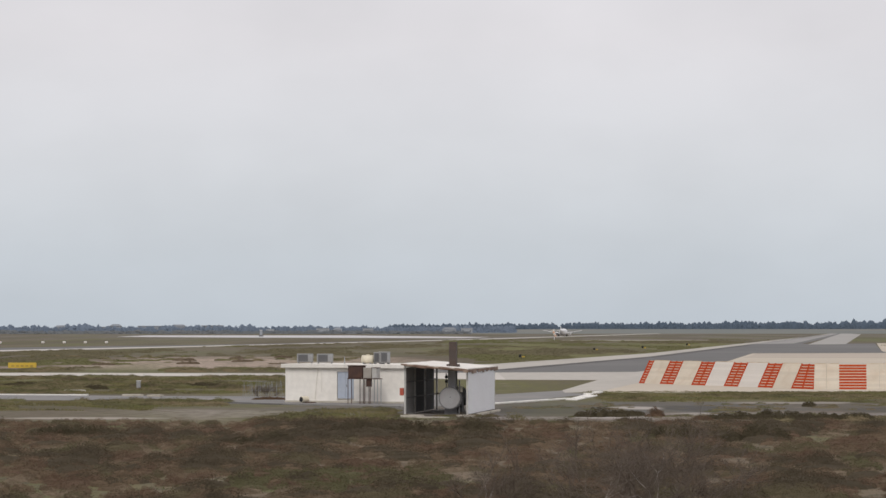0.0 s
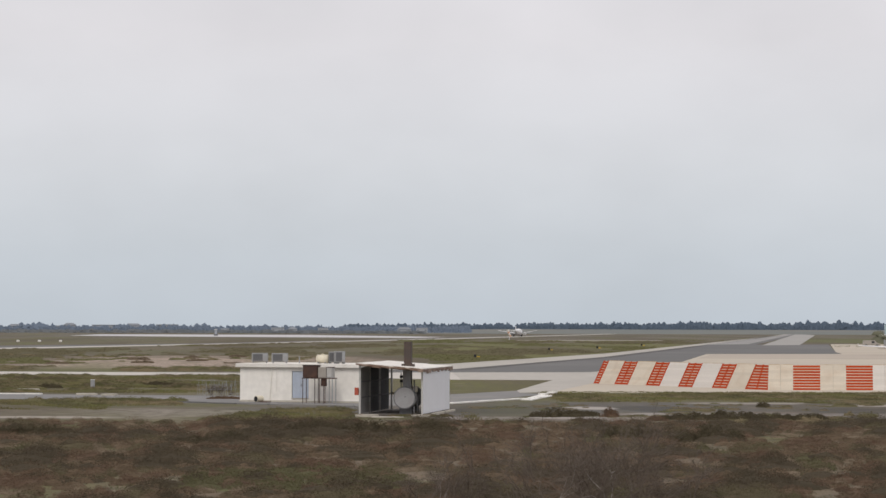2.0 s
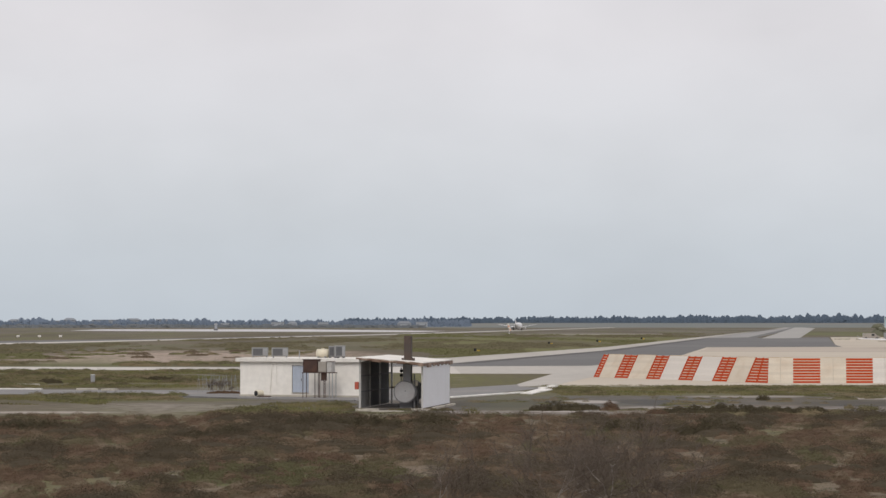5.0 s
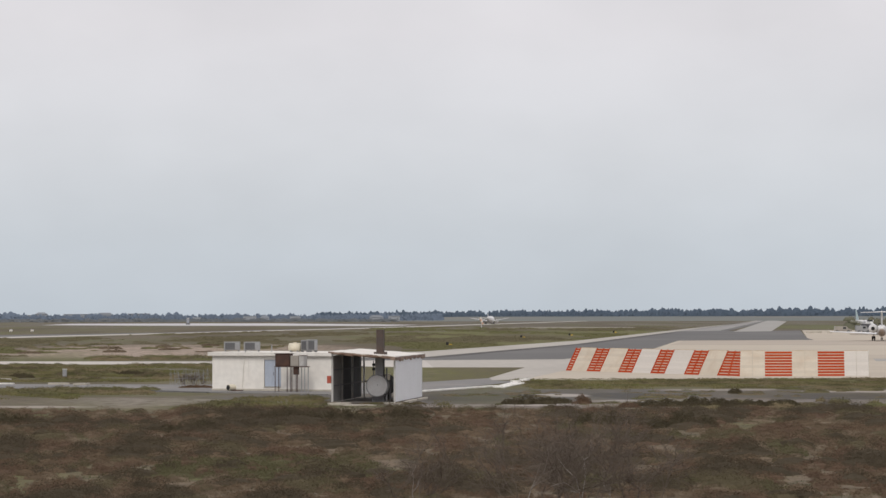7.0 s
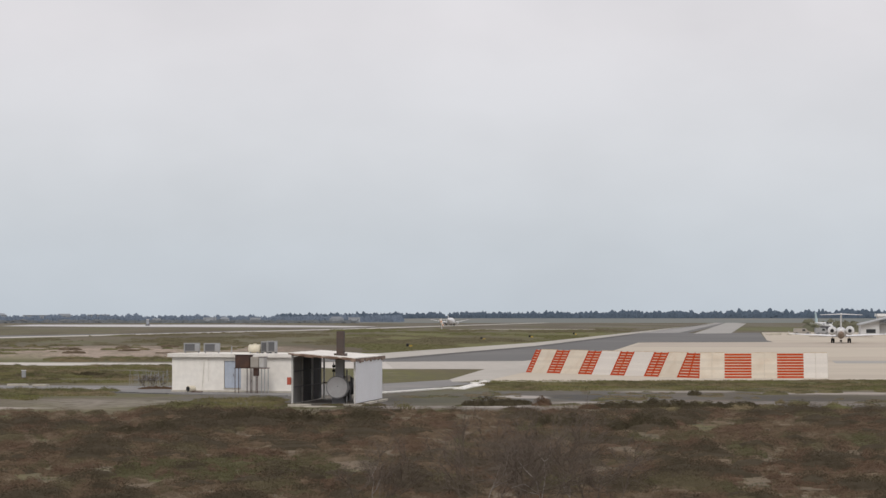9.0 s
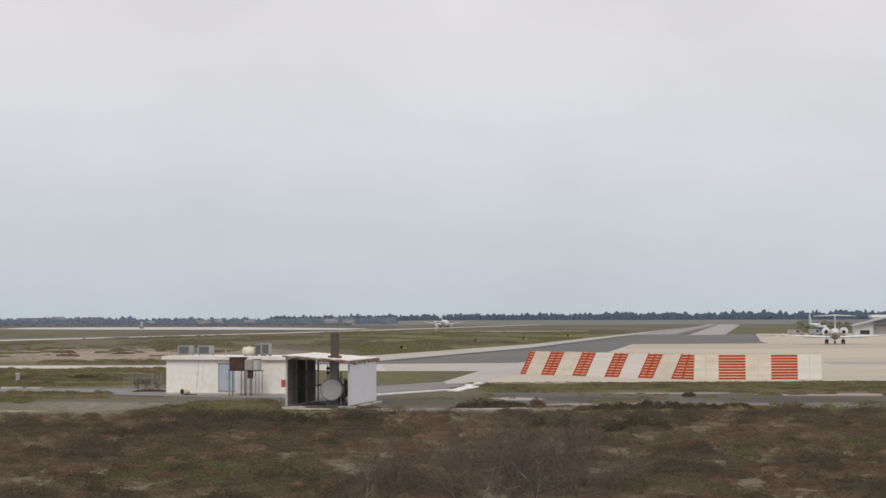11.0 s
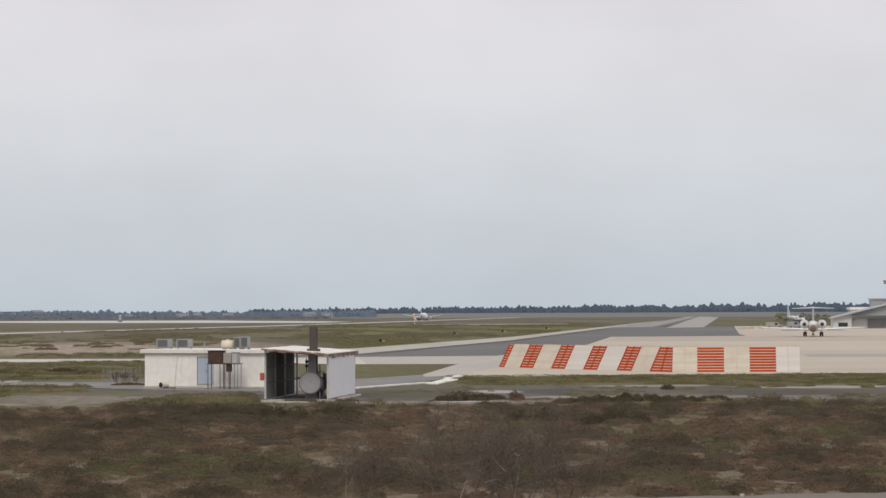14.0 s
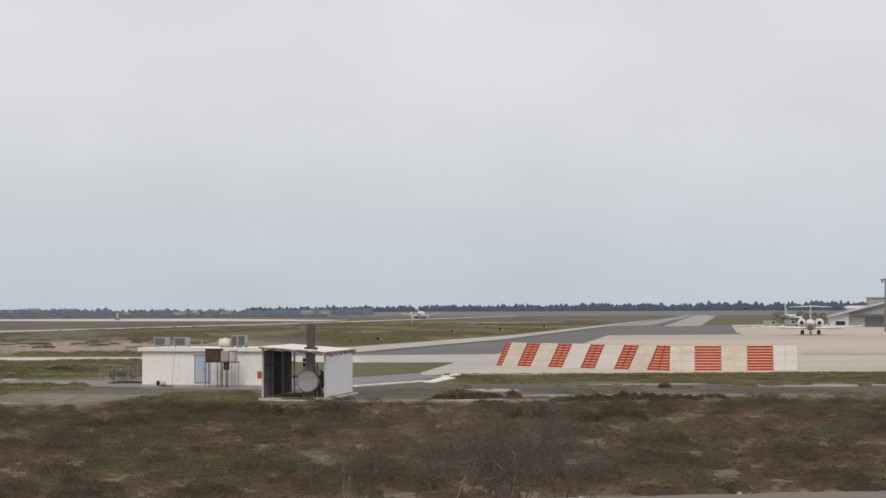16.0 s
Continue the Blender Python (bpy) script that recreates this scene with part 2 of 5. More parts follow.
gcol = mixed(gnt, gnoise(0.012, 0.40, 0.62), (0.157, 0.136, 0.102), (0.139, 0.140, 0.078))
gcol = mixed(gnt, gnoise(0.11, 0.45, 0.75), gcol, (0.191, 0.162, 0.126))
for cx, cy, rx, ry, ragged, tone in (
    (60, 620, 62, 260, 40, (0.160, 0.160, 0.060)),      # greener grass by the taxiway
    (-20, 1500, 420, 420, 120, (0.168, 0.155, 0.128)),  # brown far field, its colour lightened for haze
    (200, 1090, 40, 215, 30, (0.142, 0.152, 0.074)),     # green strip beyond the apron
    (-37, 410, 32, 66, 30, (0.410, 0.330, 0.272)),       # sandy bank
    (-66, 372, 12, 26, 24, (0.33, 0.265, 0.21)),
    (-32, 470, 30, 18, 30, (0.31, 0.25, 0.20)),
    (-8, 420, 9, 40, 18, (0.31, 0.25, 0.20)),
    (-30, 255, 46, 38, 16, (0.160, 0.148, 0.075)),      # grass before the path
    (-40, 285, 30, 6, 14, (0.235, 0.197, 0.145)),
    (20, 178, 34, 22, 12, (0.132, 0.127, 0.122)),        # grey gravel
    (7.5, 180, 4.0, 9, 4, (0.085, 0.085, 0.086)),
    (34, 179, 5, 7, 5, (0.080, 0.082, 0.085)),
    (18.5, 183, 3.0, 7, 4, (0.082, 0.082, 0.083)),
    (24, 174, 5, 4, 5, (0.19, 0.165, 0.145)),
    (30, 170, 16, 4, 9, (0.27, 0.245, 0.23)),
    (13, 163, 14, 3, 6, (0.331, 0.302, 0.291)),
    (16, 165, 2.6, 9, 3, (0.245, 0.215, 0.19)),
    (38, 213, 28, 16, 5, (0.150, 0.148, 0.058)),        # grass strip before the apron
    (75, 212, 30, 17, 5, (0.150, 0.148, 0.058)),
    (10, 252, 9, 32, 2, (0.150, 0.150, 0.055)),
    (-0.9, 163.0, 2.0, 2.4, 1.2, (0.365, 0.324, 0.291)),
    (-23, 170, 16, 11, 12, (0.262, 0.235, 0.198)),         # bare ground
    (-34, 190, 15, 13, 7, (0.112, 0.109, 0.050)),
    (-20, 189, 9, 5, 7, (0.131, 0.127, 0.068)),
    (0, 60, 120, 98, 8, (0.185, 0.143, 0.102)),         # brown soil under the scrub
    (-4, 96, 5, 6, 5, (0.125, 0.130, 0.052)),
    (-6, 163, 8, 3, 4, (0.122, 0.118, 0.058)),
):
    gcol = mixed(gnt, zone(cx, cy, rx, ry, ragged), gcol, tone)
gcol = mixed(gnt, ramp(gnt, noise_node(gnt, 0.06, 5.0, (1.0, 0.35, 1.0)), 0.50, 0.68, 0.0, 0.45), gcol, (0.175, 0.142, 0.098))
gcol = mixed(gnt, ramp(gnt, noise_node(gnt, 0.11, 5.0, (1.0, 0.3, 1.0)), 0.55, 0.72, 0.0, 0.4), gcol, (0.098, 0.100, 0.045))
gcol = mixed(gnt, ramp(gnt, noise_node(gnt, 0.030, 6.0, (1.0, 0.12, 1.0)), 0.44, 0.60, 0.0, 0.6), gcol, (0.096, 0.078, 0.055))
gcol = mixed(gnt, ramp(gnt, noise_node(gnt, 0.055, 6.0, (1.0, 0.10, 1.0)), 0.50, 0.64, 0.0, 0.55), gcol, (0.132, 0.142, 0.050))
gcol = mixed(gnt, gnoise(0.9, 0.42, 0.70), gcol, (0.109, 0.095, 0.068))
gcol = mixed(gnt, gnoise(0.25, 0.60, 0.80), gcol, (0.226, 0.193, 0.155))
for cx, cy, rx, ry, ragged, tone in (
    (39.5, 192.0, 6, 4, 15, (0.33, 0.295, 0.26)),         # pale chalky gravel
    (27, 196.5, 5, 2.5, 11, (0.26, 0.235, 0.205)),
    (13.9, 184, 1.7, 3.5, 4, (0.36, 0.33, 0.30)),
    (11.2, 164.6, 2.4, 1.8, 3, (0.37, 0.335, 0.305)),
    (17.2, 171, 1.6, 3.0, 4, (0.29, 0.265, 0.24)),
    (28, 153.5, 2.0, 1.6, 3, (0.33, 0.28, 0.23)),
    (-24, 163.5, 5.0, 2.0, 6, (0.32, 0.285, 0.245)),
):
    gcol = mixed(gnt, zone(cx, cy, rx, ry, ragged, 0.35), gcol, tone)
gnt.links.new(gcol, gb.inputs["Base Color"])
set_in(gb, Roughness=0.95)
gb.inputs["Specular IOR Level"].default_value = 0.1
gbump = gnt.nodes.new("ShaderNodeBump")
set_in(gbump, Strength=0.6, Distance=0.15)
gnt.links.new(noise_node(gnt, 1.4, 6.0), gbump.inputs["Height"])
gnt.links.new(gbump.outputs[0], gb.inputs["Normal"])

SCRUB_TONES = {
    "brown": foliage("brown_scrub", (0.150, 0.108, 0.071), (0.178, 0.134, 0.091), (0.108, 0.080, 0.053), 1.6, 0.35),
    "russet": foliage("russet_scrub", (0.129, 0.086, 0.058), (0.155, 0.109, 0.076), (0.109, 0.075, 0.052), 1.6, 0.35),
    "olive": foliage("olive_scrub", (0.116, 0.097, 0.058), (0.143, 0.121, 0.076), (0.099, 0.083, 0.050), 1.6, 0.35),
    "dark": foliage("dark_scrub", (0.080, 0.064, 0.043), (0.100, 0.081, 0.055), (0.066, 0.054, 0.036), 1.6, 0.35),
    "tan": foliage("tan_scrub", (0.195, 0.152, 0.106), (0.235, 0.188, 0.135), (0.150, 0.115, 0.080), 1.6, 0.35),
    "green": foliage("green_scrub", (0.105, 0.099, 0.052), (0.129, 0.121, 0.067), (0.096, 0.087, 0.047), 1.6, 0.35),
}
tussock_mat = foliage("dry_field_grass", (0.118, 0.103, 0.062), (0.16, 0.14, 0.085), (0.135, 0.120, 0.070), 0.03, 0.3)
green_tussock_mat = foliage("green_field_grass", (0.120, 0.122, 0.052), (0.150, 0.146, 0.070), (0.128, 0.118, 0.058), 0.03, 0.3)
weed_mat = foliage("dry_weeds", (0.125, 0.101, 0.070), (0.19, 0.155, 0.115), (0.105, 0.088, 0.055), 0.11, 0.3, (0.088, 0.092, 0.042), 0.3)
bush_mat = foliage("olive_bush", (0.066, 0.055, 0.035), (0.102, 0.088, 0.052), (0.078, 0.066, 0.040), 0.5, 0.35)
rust_bush = foliage("rusty_bush", (0.105, 0.070, 0.046), (0.17, 0.122, 0.082), (0.125, 0.080, 0.052), 0.5, 0.35)
dry_bush = foliage("dry_bush", (0.125, 0.106, 0.066), (0.20, 0.170, 0.11), (0.155, 0.122, 0.08), 0.2, 0.35, (0.10, 0.10, 0.045))
grass_mat = foliage("rough_grass", (0.128, 0.130, 0.050), (0.215, 0.195, 0.095), (0.180, 0.150, 0.080), 0.09, 0.35, (0.108, 0.094, 0.052))
mound_mat = foliage("grass_mounds", (0.116, 0.114, 0.050), (0.175, 0.155, 0.085), (0.180, 0.140, 0.086), 0.13, 0.3, (0.085, 0.076, 0.040))
bark_mat = surface("pale_grey_bark", (0.30, 0.27, 0.24), 0.9, worn=(0.18, 0.15, 0.125), wear=0.7, big=2.5)
twig_mat = surface("grey_brown_twigs", (0.125, 0.097, 0.074), 0.9, worn=(0.16, 0.13, 0.108), wear=0.5, big=1.5)
# blue of the distance haze is put into the pines' base colour
hazed_pine = foliage("hazed_far_pine", (0.096, 0.128, 0.170), (0.108, 0.140, 0.182), (0.102, 0.134, 0.176), 0.01, 0.1, thin=False)
# this belt is coloured paler and bluer to carry more haze
hazed_belt = foliage("hazed_belt", (0.152, 0.190, 0.246), (0.166, 0.204, 0.260), (0.159, 0.197, 0.253), 0.01, 0.1, thin=False)
# olive leaves are lightened in base colour to stand for haze
hazed_olive = foliage("hazed_olive_shrubs", (0.150, 0.150, 0.105), (0.19, 0.185, 0.135), (0.165, 0.155, 0.110), 0.05, 0.3, thin=False)
# scrub leaves greyed blue for haze within the colour itself
hazed_scrub = foliage("hazed_scrub", (0.145, 0.160, 0.170), (0.185, 0.198, 0.205), (0.165, 0.172, 0.178), 0.006, 0.3, thin=False)
# haze over the far rise is mixed into its grey-green colour
hazed_field = surface("hazed_field", (0.142, 0.158, 0.148), 0.95, worn=(0.20, 0.18, 0.15), wear=0.7, big=0.006, fine=0.05, bump=0.0)

# ---------- building blocks ----------


def finish(bm, name, material, parent=None, label=""):
    me = bpy.data.meshes.new(name)
    bmesh.ops.recalc_face_normals(bm, faces=bm.faces)
    bm.to_mesh(me)
    bm.free()
    me.materials.append(material)
    ob = new(name, me)
    if parent:
        ob.parent = parent
    if label:
        ob["label"] = label
    return ob


def part(name, bm, material, parent, label=""):
    return finish(bm, name, material, parent, label)


def thing(name, m, label, category, group="", kind=""):
    ob = new(name)
    ob.empty_display_size = 0.2
    ob.matrix_basis = m
    return tagged(ob, label, category, group, kind)


def box(x0, y0, z0, x1, y1, z1, bevel=0.0, bm=None):
    own = bmesh.new()
    bmesh.ops.create_cube(own, size=1, matrix=Matrix.LocRotScale(((x0 + x1) / 2, (y0 + y1) / 2, (z0 + z1) / 2), None, (abs(x1 - x0), abs(y1 - y0), abs(z1 - z0))))
    if bevel:
        bmesh.ops.bevel(own, geom=own.edges[:], offset=bevel, segments=2, affect="EDGES", profile=0.5)
    if bm is None:
        return own
    return joined(bm, own)


def joined(bm, other):
    me = bpy.data.meshes.new("tmp")
    other.to_mesh(me)
    other.free()
    bm.from_mesh(me)
    bpy.data.meshes.remove(me)
    return bm


def tube(a, b, r0, r1=None, seg=10, bm=None):
    """A round bar from a to b."""
    a, b = Vector(a), Vector(b)
    own = bmesh.new()
    d = b - a
    turn = d.to_track_quat("Z", "Y").to_matrix().to_4x4()
    bmesh.ops.create_cone(own, cap_ends=True, segments=seg, radius1=r0, radius2=r0 if r1 is None else r1, depth=d.length, matrix=Matrix.Translation((a + b) / 2) @ turn)
    return own if bm is None else joined(bm, own)


def prism(points, z0, z1):
    """A flat outline raised from z0 to z1."""
    bm = bmesh.new()
    low = [bm.verts.new((x, y, z0)) for x, y in points]
    top = [bm.verts.new((x, y, z1)) for x, y in points]
    bm.faces.new(low)
    bm.faces.new(top)
    for i in range(len(points)):
        j = (i + 1) % len(points)
        bm.faces.new((low[i], low[j], top[j], top[i]))
    return bm


def sweep(rings):
    """A skin over rings of points, closed at both ends."""
    bm = bmesh.new()
    rows = [[bm.verts.new(p) for p in ring] for ring in rings]
    n = len(rows[0])
    for a, b in zip(rows, rows[1:]):
        for i in range(n):
            j = (i + 1) % n
            bm.faces.new((a[i], a[j], b[j], b[i]))
    bm.faces.new(rows[0])
    bm.faces.new(rows[-1])
    return bm


def smooth(ob):
    for p in ob.data.polygons:
        p.use_smooth = True
    return ob


def corrugated(length, height, pitch=0.25, depth=0.03, thick=0.01):
    """A ribbed sheet along x, standing on z = 0."""
    bm = bmesh.new()
    n = max(4, int(length / pitch * 4))
    front, back = [], []
    for i in range(n + 1):
        x = length * i / n
        y = depth * (0, 1, 1, 0)[i % 4]
        front.append((bm.verts.new((x, y, 0)), bm.verts.new((x, y, height))))
        back.append((bm.verts.new((x, y + thick, 0)), bm.verts.new((x, y + thick, height))))
    for rows in (front, back):
        for (a, b), (c, d) in zip(rows, rows[1:]):
            bm.faces.new((a, c, d, b))
    for k in (0, -1):
        bm.faces.new((front[k][0], front[k][1], back[k][1], back[k][0]))
    for k in (0, 1):
        for i in range(n):
            bm.faces.new((front[i][k], front[i + 1][k], back[i + 1][k], back[i][k]))
    return bm


def flat_piece(name, points, z, material, label, category):
    bm = prism(points, z - 0.3, z)
    return tagged(finish(bm, name, material), label, category, kind="structure")


# ---------- the ground and what is laid on it ----------
gbm = bmesh.new()
rings = [0.5, 40, 80, 120, 160, 200, 260, 340, 460, 640, 900, 1300, 1900, 2900, 4700]
gv = [[gbm.verts.new((r * math.sin(a), r * math.cos(a), 0)) for a in [2 * math.pi * k / 72 for k in range(72)]] for r in rings]
for a, b in zip(gv, gv[1:]):
    for i in range(72):
        j = (i + 1) % 72
        gbm.faces.new((a[i], a[j], b[j], b[i]))
gbm.faces.new(gv[0])
ground = tagged(finish(gbm, "ground", ground_mat), "flat dry airfield with brown grass and bare patches", "ground", kind="structure")
for p in ground.data.polygons:
    if p.normal.z < 0:
        p.flip()

fbm = bmesh.new()
fv = [[fbm.verts.new((x, y, z)) for x in range(-700, 1201, 50)] for y, z in ((1880, -0.2), (2000, 0.35), (2200, 1.3), (2420, 2.3), (2600, 2.6), (3200, 2.6), (3300, -0.5))]
for a, b in zip(fv, fv[1:]):
    for i in range(len(a) - 1):
        fbm.faces.new((a[i], a[i + 1], b[i + 1], b[i]))
for row in fv[1:-1]:
    for v in row:
        v.co.z = max(0.1, v.co.z * min(1.0, max(0.15, 0.5 + v.co.x / 220)) + 0.25 * noise.noise(v.co * 0.004))
tagged(finish(fbm, "far_rise", hazed_field), "gentle rise coloured hazy grey-green before the far pines", "field", kind="structure")

flat_piece("apron", [(14, 226), (50, 231), (170, 231), (420, 861), (148.5, 861), (103.7, 594), (98, 553), (67, 545), (48, 424), (25, 326), (7, 322), (7, 279), (18.2, 277.5), (17.4, 268)], 0.03, concrete, "wide beige concrete apron", "apron")
flat_piece("taxiway_link", [(7, 279), (7, 322), (25, 326), (34, 356), (20.6, 264), (15.5, 236), (14, 226), (17.4, 268), (18.2, 277.5)], 0.036, link_concrete, "pale concrete link between taxiway and apron", "taxiway")
flat_piece("taxiway_link", [(17.2, 278.3), (11.0, 232.4), (10.9, 224.6), (14.0, 227.5), (15.5, 236), (18.2, 277.5)], 0.041, link_concrete, "pale concrete end of the service road", "taxiway")
flat_piece("apron_strip", [(56, 470), (200, 440), (232, 520), (69, 548)], 0.036, strip_concrete, "browner stained strip across the apron", "strip")
flat_piece("apron_strip", [(62.5, 309), (150, 302), (150, 318), (65.5, 326)], 0.036, far_concrete, "greyer concrete strip across the apron", "strip")
flat_piece("whitewash", [(9.9, 203.5), (11.7, 214.5), (14.1, 226.3), (14.0, 222), (13.0, 213.5), (11.9, 208.5), (10.8, 202.5)], 0.06, kerb_white, "broken whitewashed concrete at the road's end", "whitewash")
flat_piece("road", [(-70, 322), (-20, 316), (7, 322), (7, 279), (-19, 298), (-70, 306)], 0.035, pale_concrete, "pale narrow concrete path across the grass", "path")
flat_piece("taxiway", [(-9, 336), (7.1, 342), (39.9, 486), (90.2, 763), (318, 2050), (332, 2054), (119, 835), (146, 850), (103.7, 594), (98, 553), (67, 545), (48, 424), (25, 326), (7, 322.4), (-9, 323)], 0.045, asphalt, "dark worn asphalt taxiway", "taxiway")
flat_piece("taxiway_shoulder", [(-9, 375), (8.1, 393), (44.8, 545), (98.7, 835), (190.9, 1335), (322, 2050), (318, 2050), (90.2, 763), (39.9, 486), (7.1, 342), (-9, 336)], 0.06, link_concrete, "pale concrete shoulder along the taxiway", "shoulder")
flat_piece("taxiway_shoulder", [(116, 800), (131, 818), (296, 1780), (326, 2054)], 0.06, far_concrete, "pale concrete shoulder of the taxiway", "shoulder")
# pale sheet laid where the asphalt only shines at a low angle
flat_piece("glare_taxiway", [(101, 822), (318, 2049), (325, 2053), (118.6, 850)], 0.052, glare_taxiway, "far stretch of the taxiway paled for grazing glare", "taxiway")
flat_piece("taxiway_edge", [(-9, 336), (7.1, 342), (39.9, 486), (90.2, 763), (93.2, 763), (42.4, 486), (9.2, 339.6), (-9, 333.8)], 0.066, edge_dark, "dark sealed joint along the taxiway shoulder", "joint")
flat_piece("runway", [(-150, 560), (-104, 581), (-49, 811), (10, 1075), (184, 2054), (174, 2054), (-4, 1075), (-66, 811), (-150, 620)], 0.03, asphalt, "dark asphalt runway", "runway")
flat_piece("runway_shoulder", [(-140, 500), (-112, 545), (-48, 809), (11, 1068), (190, 2054), (184, 2054), (2, 1068), (-56, 809), (-128, 545)], 0.05, pale_concrete, "pale concrete edge of the runway", "shoulder")
flat_piece("salt_flat", [(-185, 1571), (-178, 1370), (-120, 1300), (8, 1225), (25, 1330), (-60, 1571)], 0.04, salt, "white salt flat beyond the runway", "salt flat")
flat_piece("dry_strip", [(48, 1010), (75, 1012), (110, 1032), (112, 1068), (80, 1066), (50, 1052)], 0.04, dry_earth, "pale dry strip in the far grass", "strip")
flat_piece("service_road", [(-70, 223), (-30, 216), (-13, 213), (4.5, 219), (11.0, 232.4), (10.9, 224.6), (13.2, 221), (4.2, 194), (-2, 186), (-12.4, 191.5), (-28.6, 202), (-70, 211)], 0.025, road_grey, "old grey service road beside the white building", "road")

tb = bmesh.new()
edge_far, edge_near = [], []
for k in range(121):
    x = -34 + k * 0.6
    far = 77.3 + 0.197 * x + 0.5 * noise.noise(Vector((x * 0.45, 0, 0))) + 0.35 * noise.noise(Vector((x * 1.7, 4, 0)))
    edge_far.append(tb.verts.new((x, far, 0.025)))
    edge_near.append(tb.verts.new((x, far - 11.0 + 0.5 * noise.noise(Vector((x * 0.5, 9, 0))), 0.025)))
for k in range(120):
    tb.faces.new((edge_near[k], edge_near[k + 1], edge_far[k + 1], edge_far[k]))
tagged(finish(tb, "dirt_track", track_mat), "pale dusty dirt track crossing the near field", "track", kind="structure")


def kerb(a, b, width, height, material, label):
    a, b = Vector(a), Vector(b)
    n = max(2, int((b - a).length / 1.5))
    root = thing("kerb", Matrix.Translation((0, 0, 0)), label, "kerb", kind="structure")
    d = (b - a).normalized()
    side = Vector((-d.y, d.x)) * width / 2
    for i in range(n):
        p, q = a + (b - a) * (i / n) + d * 0.015, a + (b - a) * ((i + 1) / n) - d * 0.015
        jog = random.uniform(-0.03, 0.03)
        pts = [(p + side), (q + side), (q - side), (p - side)]
        part("kerb_stone", prism([(v.x + jog, v.y) for v in pts], -0.1, height * random.uniform(0.85, 1.1)), material, root)


kerb((3.9, 193.2), (10.2, 206.4), 0.75, 0.09, kerb_white, "whitewashed kerb stones along the service road")
kerb((-24.5, 201.2), (-12.3, 191.3), 0.3, 0.1, asphalt, "low dark kerb beside the service road")
kerb((-12.2, 191.2), (-3.2, 185.6), 0.3, 0.1, road_grey, "low grey kerb before the white building")
kerb((-48, 219.6), (-30.5, 216.2), 0.5, 0.12, kerb_white, "pale kerb along the far service road")

# ---------- the white building ----------
HOUSE = pose(-12.35, 197.2, 0, 0, 0, -21)
house = thing("utility_building", HOUSE, "low white plastered flat-roofed utility building on the service road", "building")
HW, HD, HH = 10.15, 6.0, 2.72
part("wall", box(0, 0.0, -0.2, 4.4, 0.25, HH), white_wall, house, "white front wall with faint stains")
part("wall", box(4.4, 0.0, 2.45, 5.82, 0.25, HH), white_wall, house)
part("wall", box(4.4, 0.0, -0.2, 5.82, 0.25, 0.30), white_wall, house)
part("sill", box(4.38, -0.09, 0.302, 5.84, 0.07, 0.34), slab_pale, house, "grey concrete door sill")
part("wall", box(5.82, 0.0, -0.2, HW, 0.25, HH), white_wall, house)
part("wall", box(0, 0.25, -0.2, 0.25, HD, HH), white_wall, house)
part("wall", box(HW - 0.25, 0.25, -0.2, HW, HD, HH), white_wall, house)
part("wall", box(0.25, HD - 0.25, -0.2, HW - 0.25, HD, HH), white_wall, house)
part("roof", box(-0.28, -0.3, HH, HW + 0.28, HD + 0.3, HH + 0.3, 0.03), fascia_white, house, "white roof slab with a plain fascia")
door = part("door", box(4.43, 0.08, 0.35, 5.79, 0.14, 2.42), blue_paint, house, "pale blue double steel door")
part("door_leaf", box(4.46, 0.055, 0.37, 5.095, 0.079, 2.4, 0.004), blue_paint, door)
part("door_leaf", box(5.125, 0.055, 0.37, 5.76, 0.079, 2.4, 0.004), blue_paint, door)
part("handle", box(5.17, 0.0, 1.25, 5.21, 0.054, 1.45), dark_grille, door)
part("conduit", tube((3.1, -0.03, 0.9), (3.1, -0.03, HH), 0.018), fascia_white, house)
part("plinth", box(-0.03, -0.05, -0.2, HW + 0.03, -0.001, 0.16), slab_pale, house, "grey concrete plinth")
part("lamp_box", box(5.98, -0.12, 2.25, 6.2, -0.002, 2.42), galv, house)
part("downpipe", tube((2.55, -0.06, 0.3), (2.75, -0.06, HH), 0.035), white_wall, house)


def roof_unit(w, d, h):
    root = thing("air_conditioner", Matrix.Identity(4), "grey metal air conditioning unit on the flat roof", "air conditioner", "units on the roof")
    part("casing", box(-w / 2, -d / 2, 0.1, w / 2, d / 2, h, 0.03), grey_unit, root)
    part("grille", box(-w * 0.42, -d / 2 - 0.03, 0.18, w * 0.16, -d / 2, h - 0.08, 0.01), vent_grille, root, "dark fan grille")
    part("side_panel", box(w * 0.2, -d / 2 - 0.02, 0.16, w * 0.44, -d / 2, h - 0.08), galv, root)
    for x in (-w * 0.4, w * 0.4):
        part("foot", box(x - 0.05, -d / 2, 0, x + 0.05, d / 2, 0.1), dark_grille, root)
    return root


unit = roof_unit(1.3, 0.8, 0.78)
ROOF_Z = HH + 0.3
unit.matrix_basis = HOUSE @ pose(0.7, 2.2, ROOF_Z, 0, 0, 24)
copy_thing(unit, HOUSE @ pose(2.5, 2.0, ROOF_Z, 0, 0, 24))
small = roof_unit(0.8, 0.7, 0.92)
small.matrix_basis = HOUSE @ pose(7.05, 2.2, ROOF_Z, 0, 0, 14)
copy_thing(small, HOUSE @ pose(7.7, 1.7, ROOF_Z, 0, 0, 32) @ Matrix.Diagonal((1, 1, 1.05, 1)))
tank = thing("water_tank", HOUSE @ pose(6.25, 1.8, ROOF_Z), "cream rounded water tank on the flat roof", "water tank")
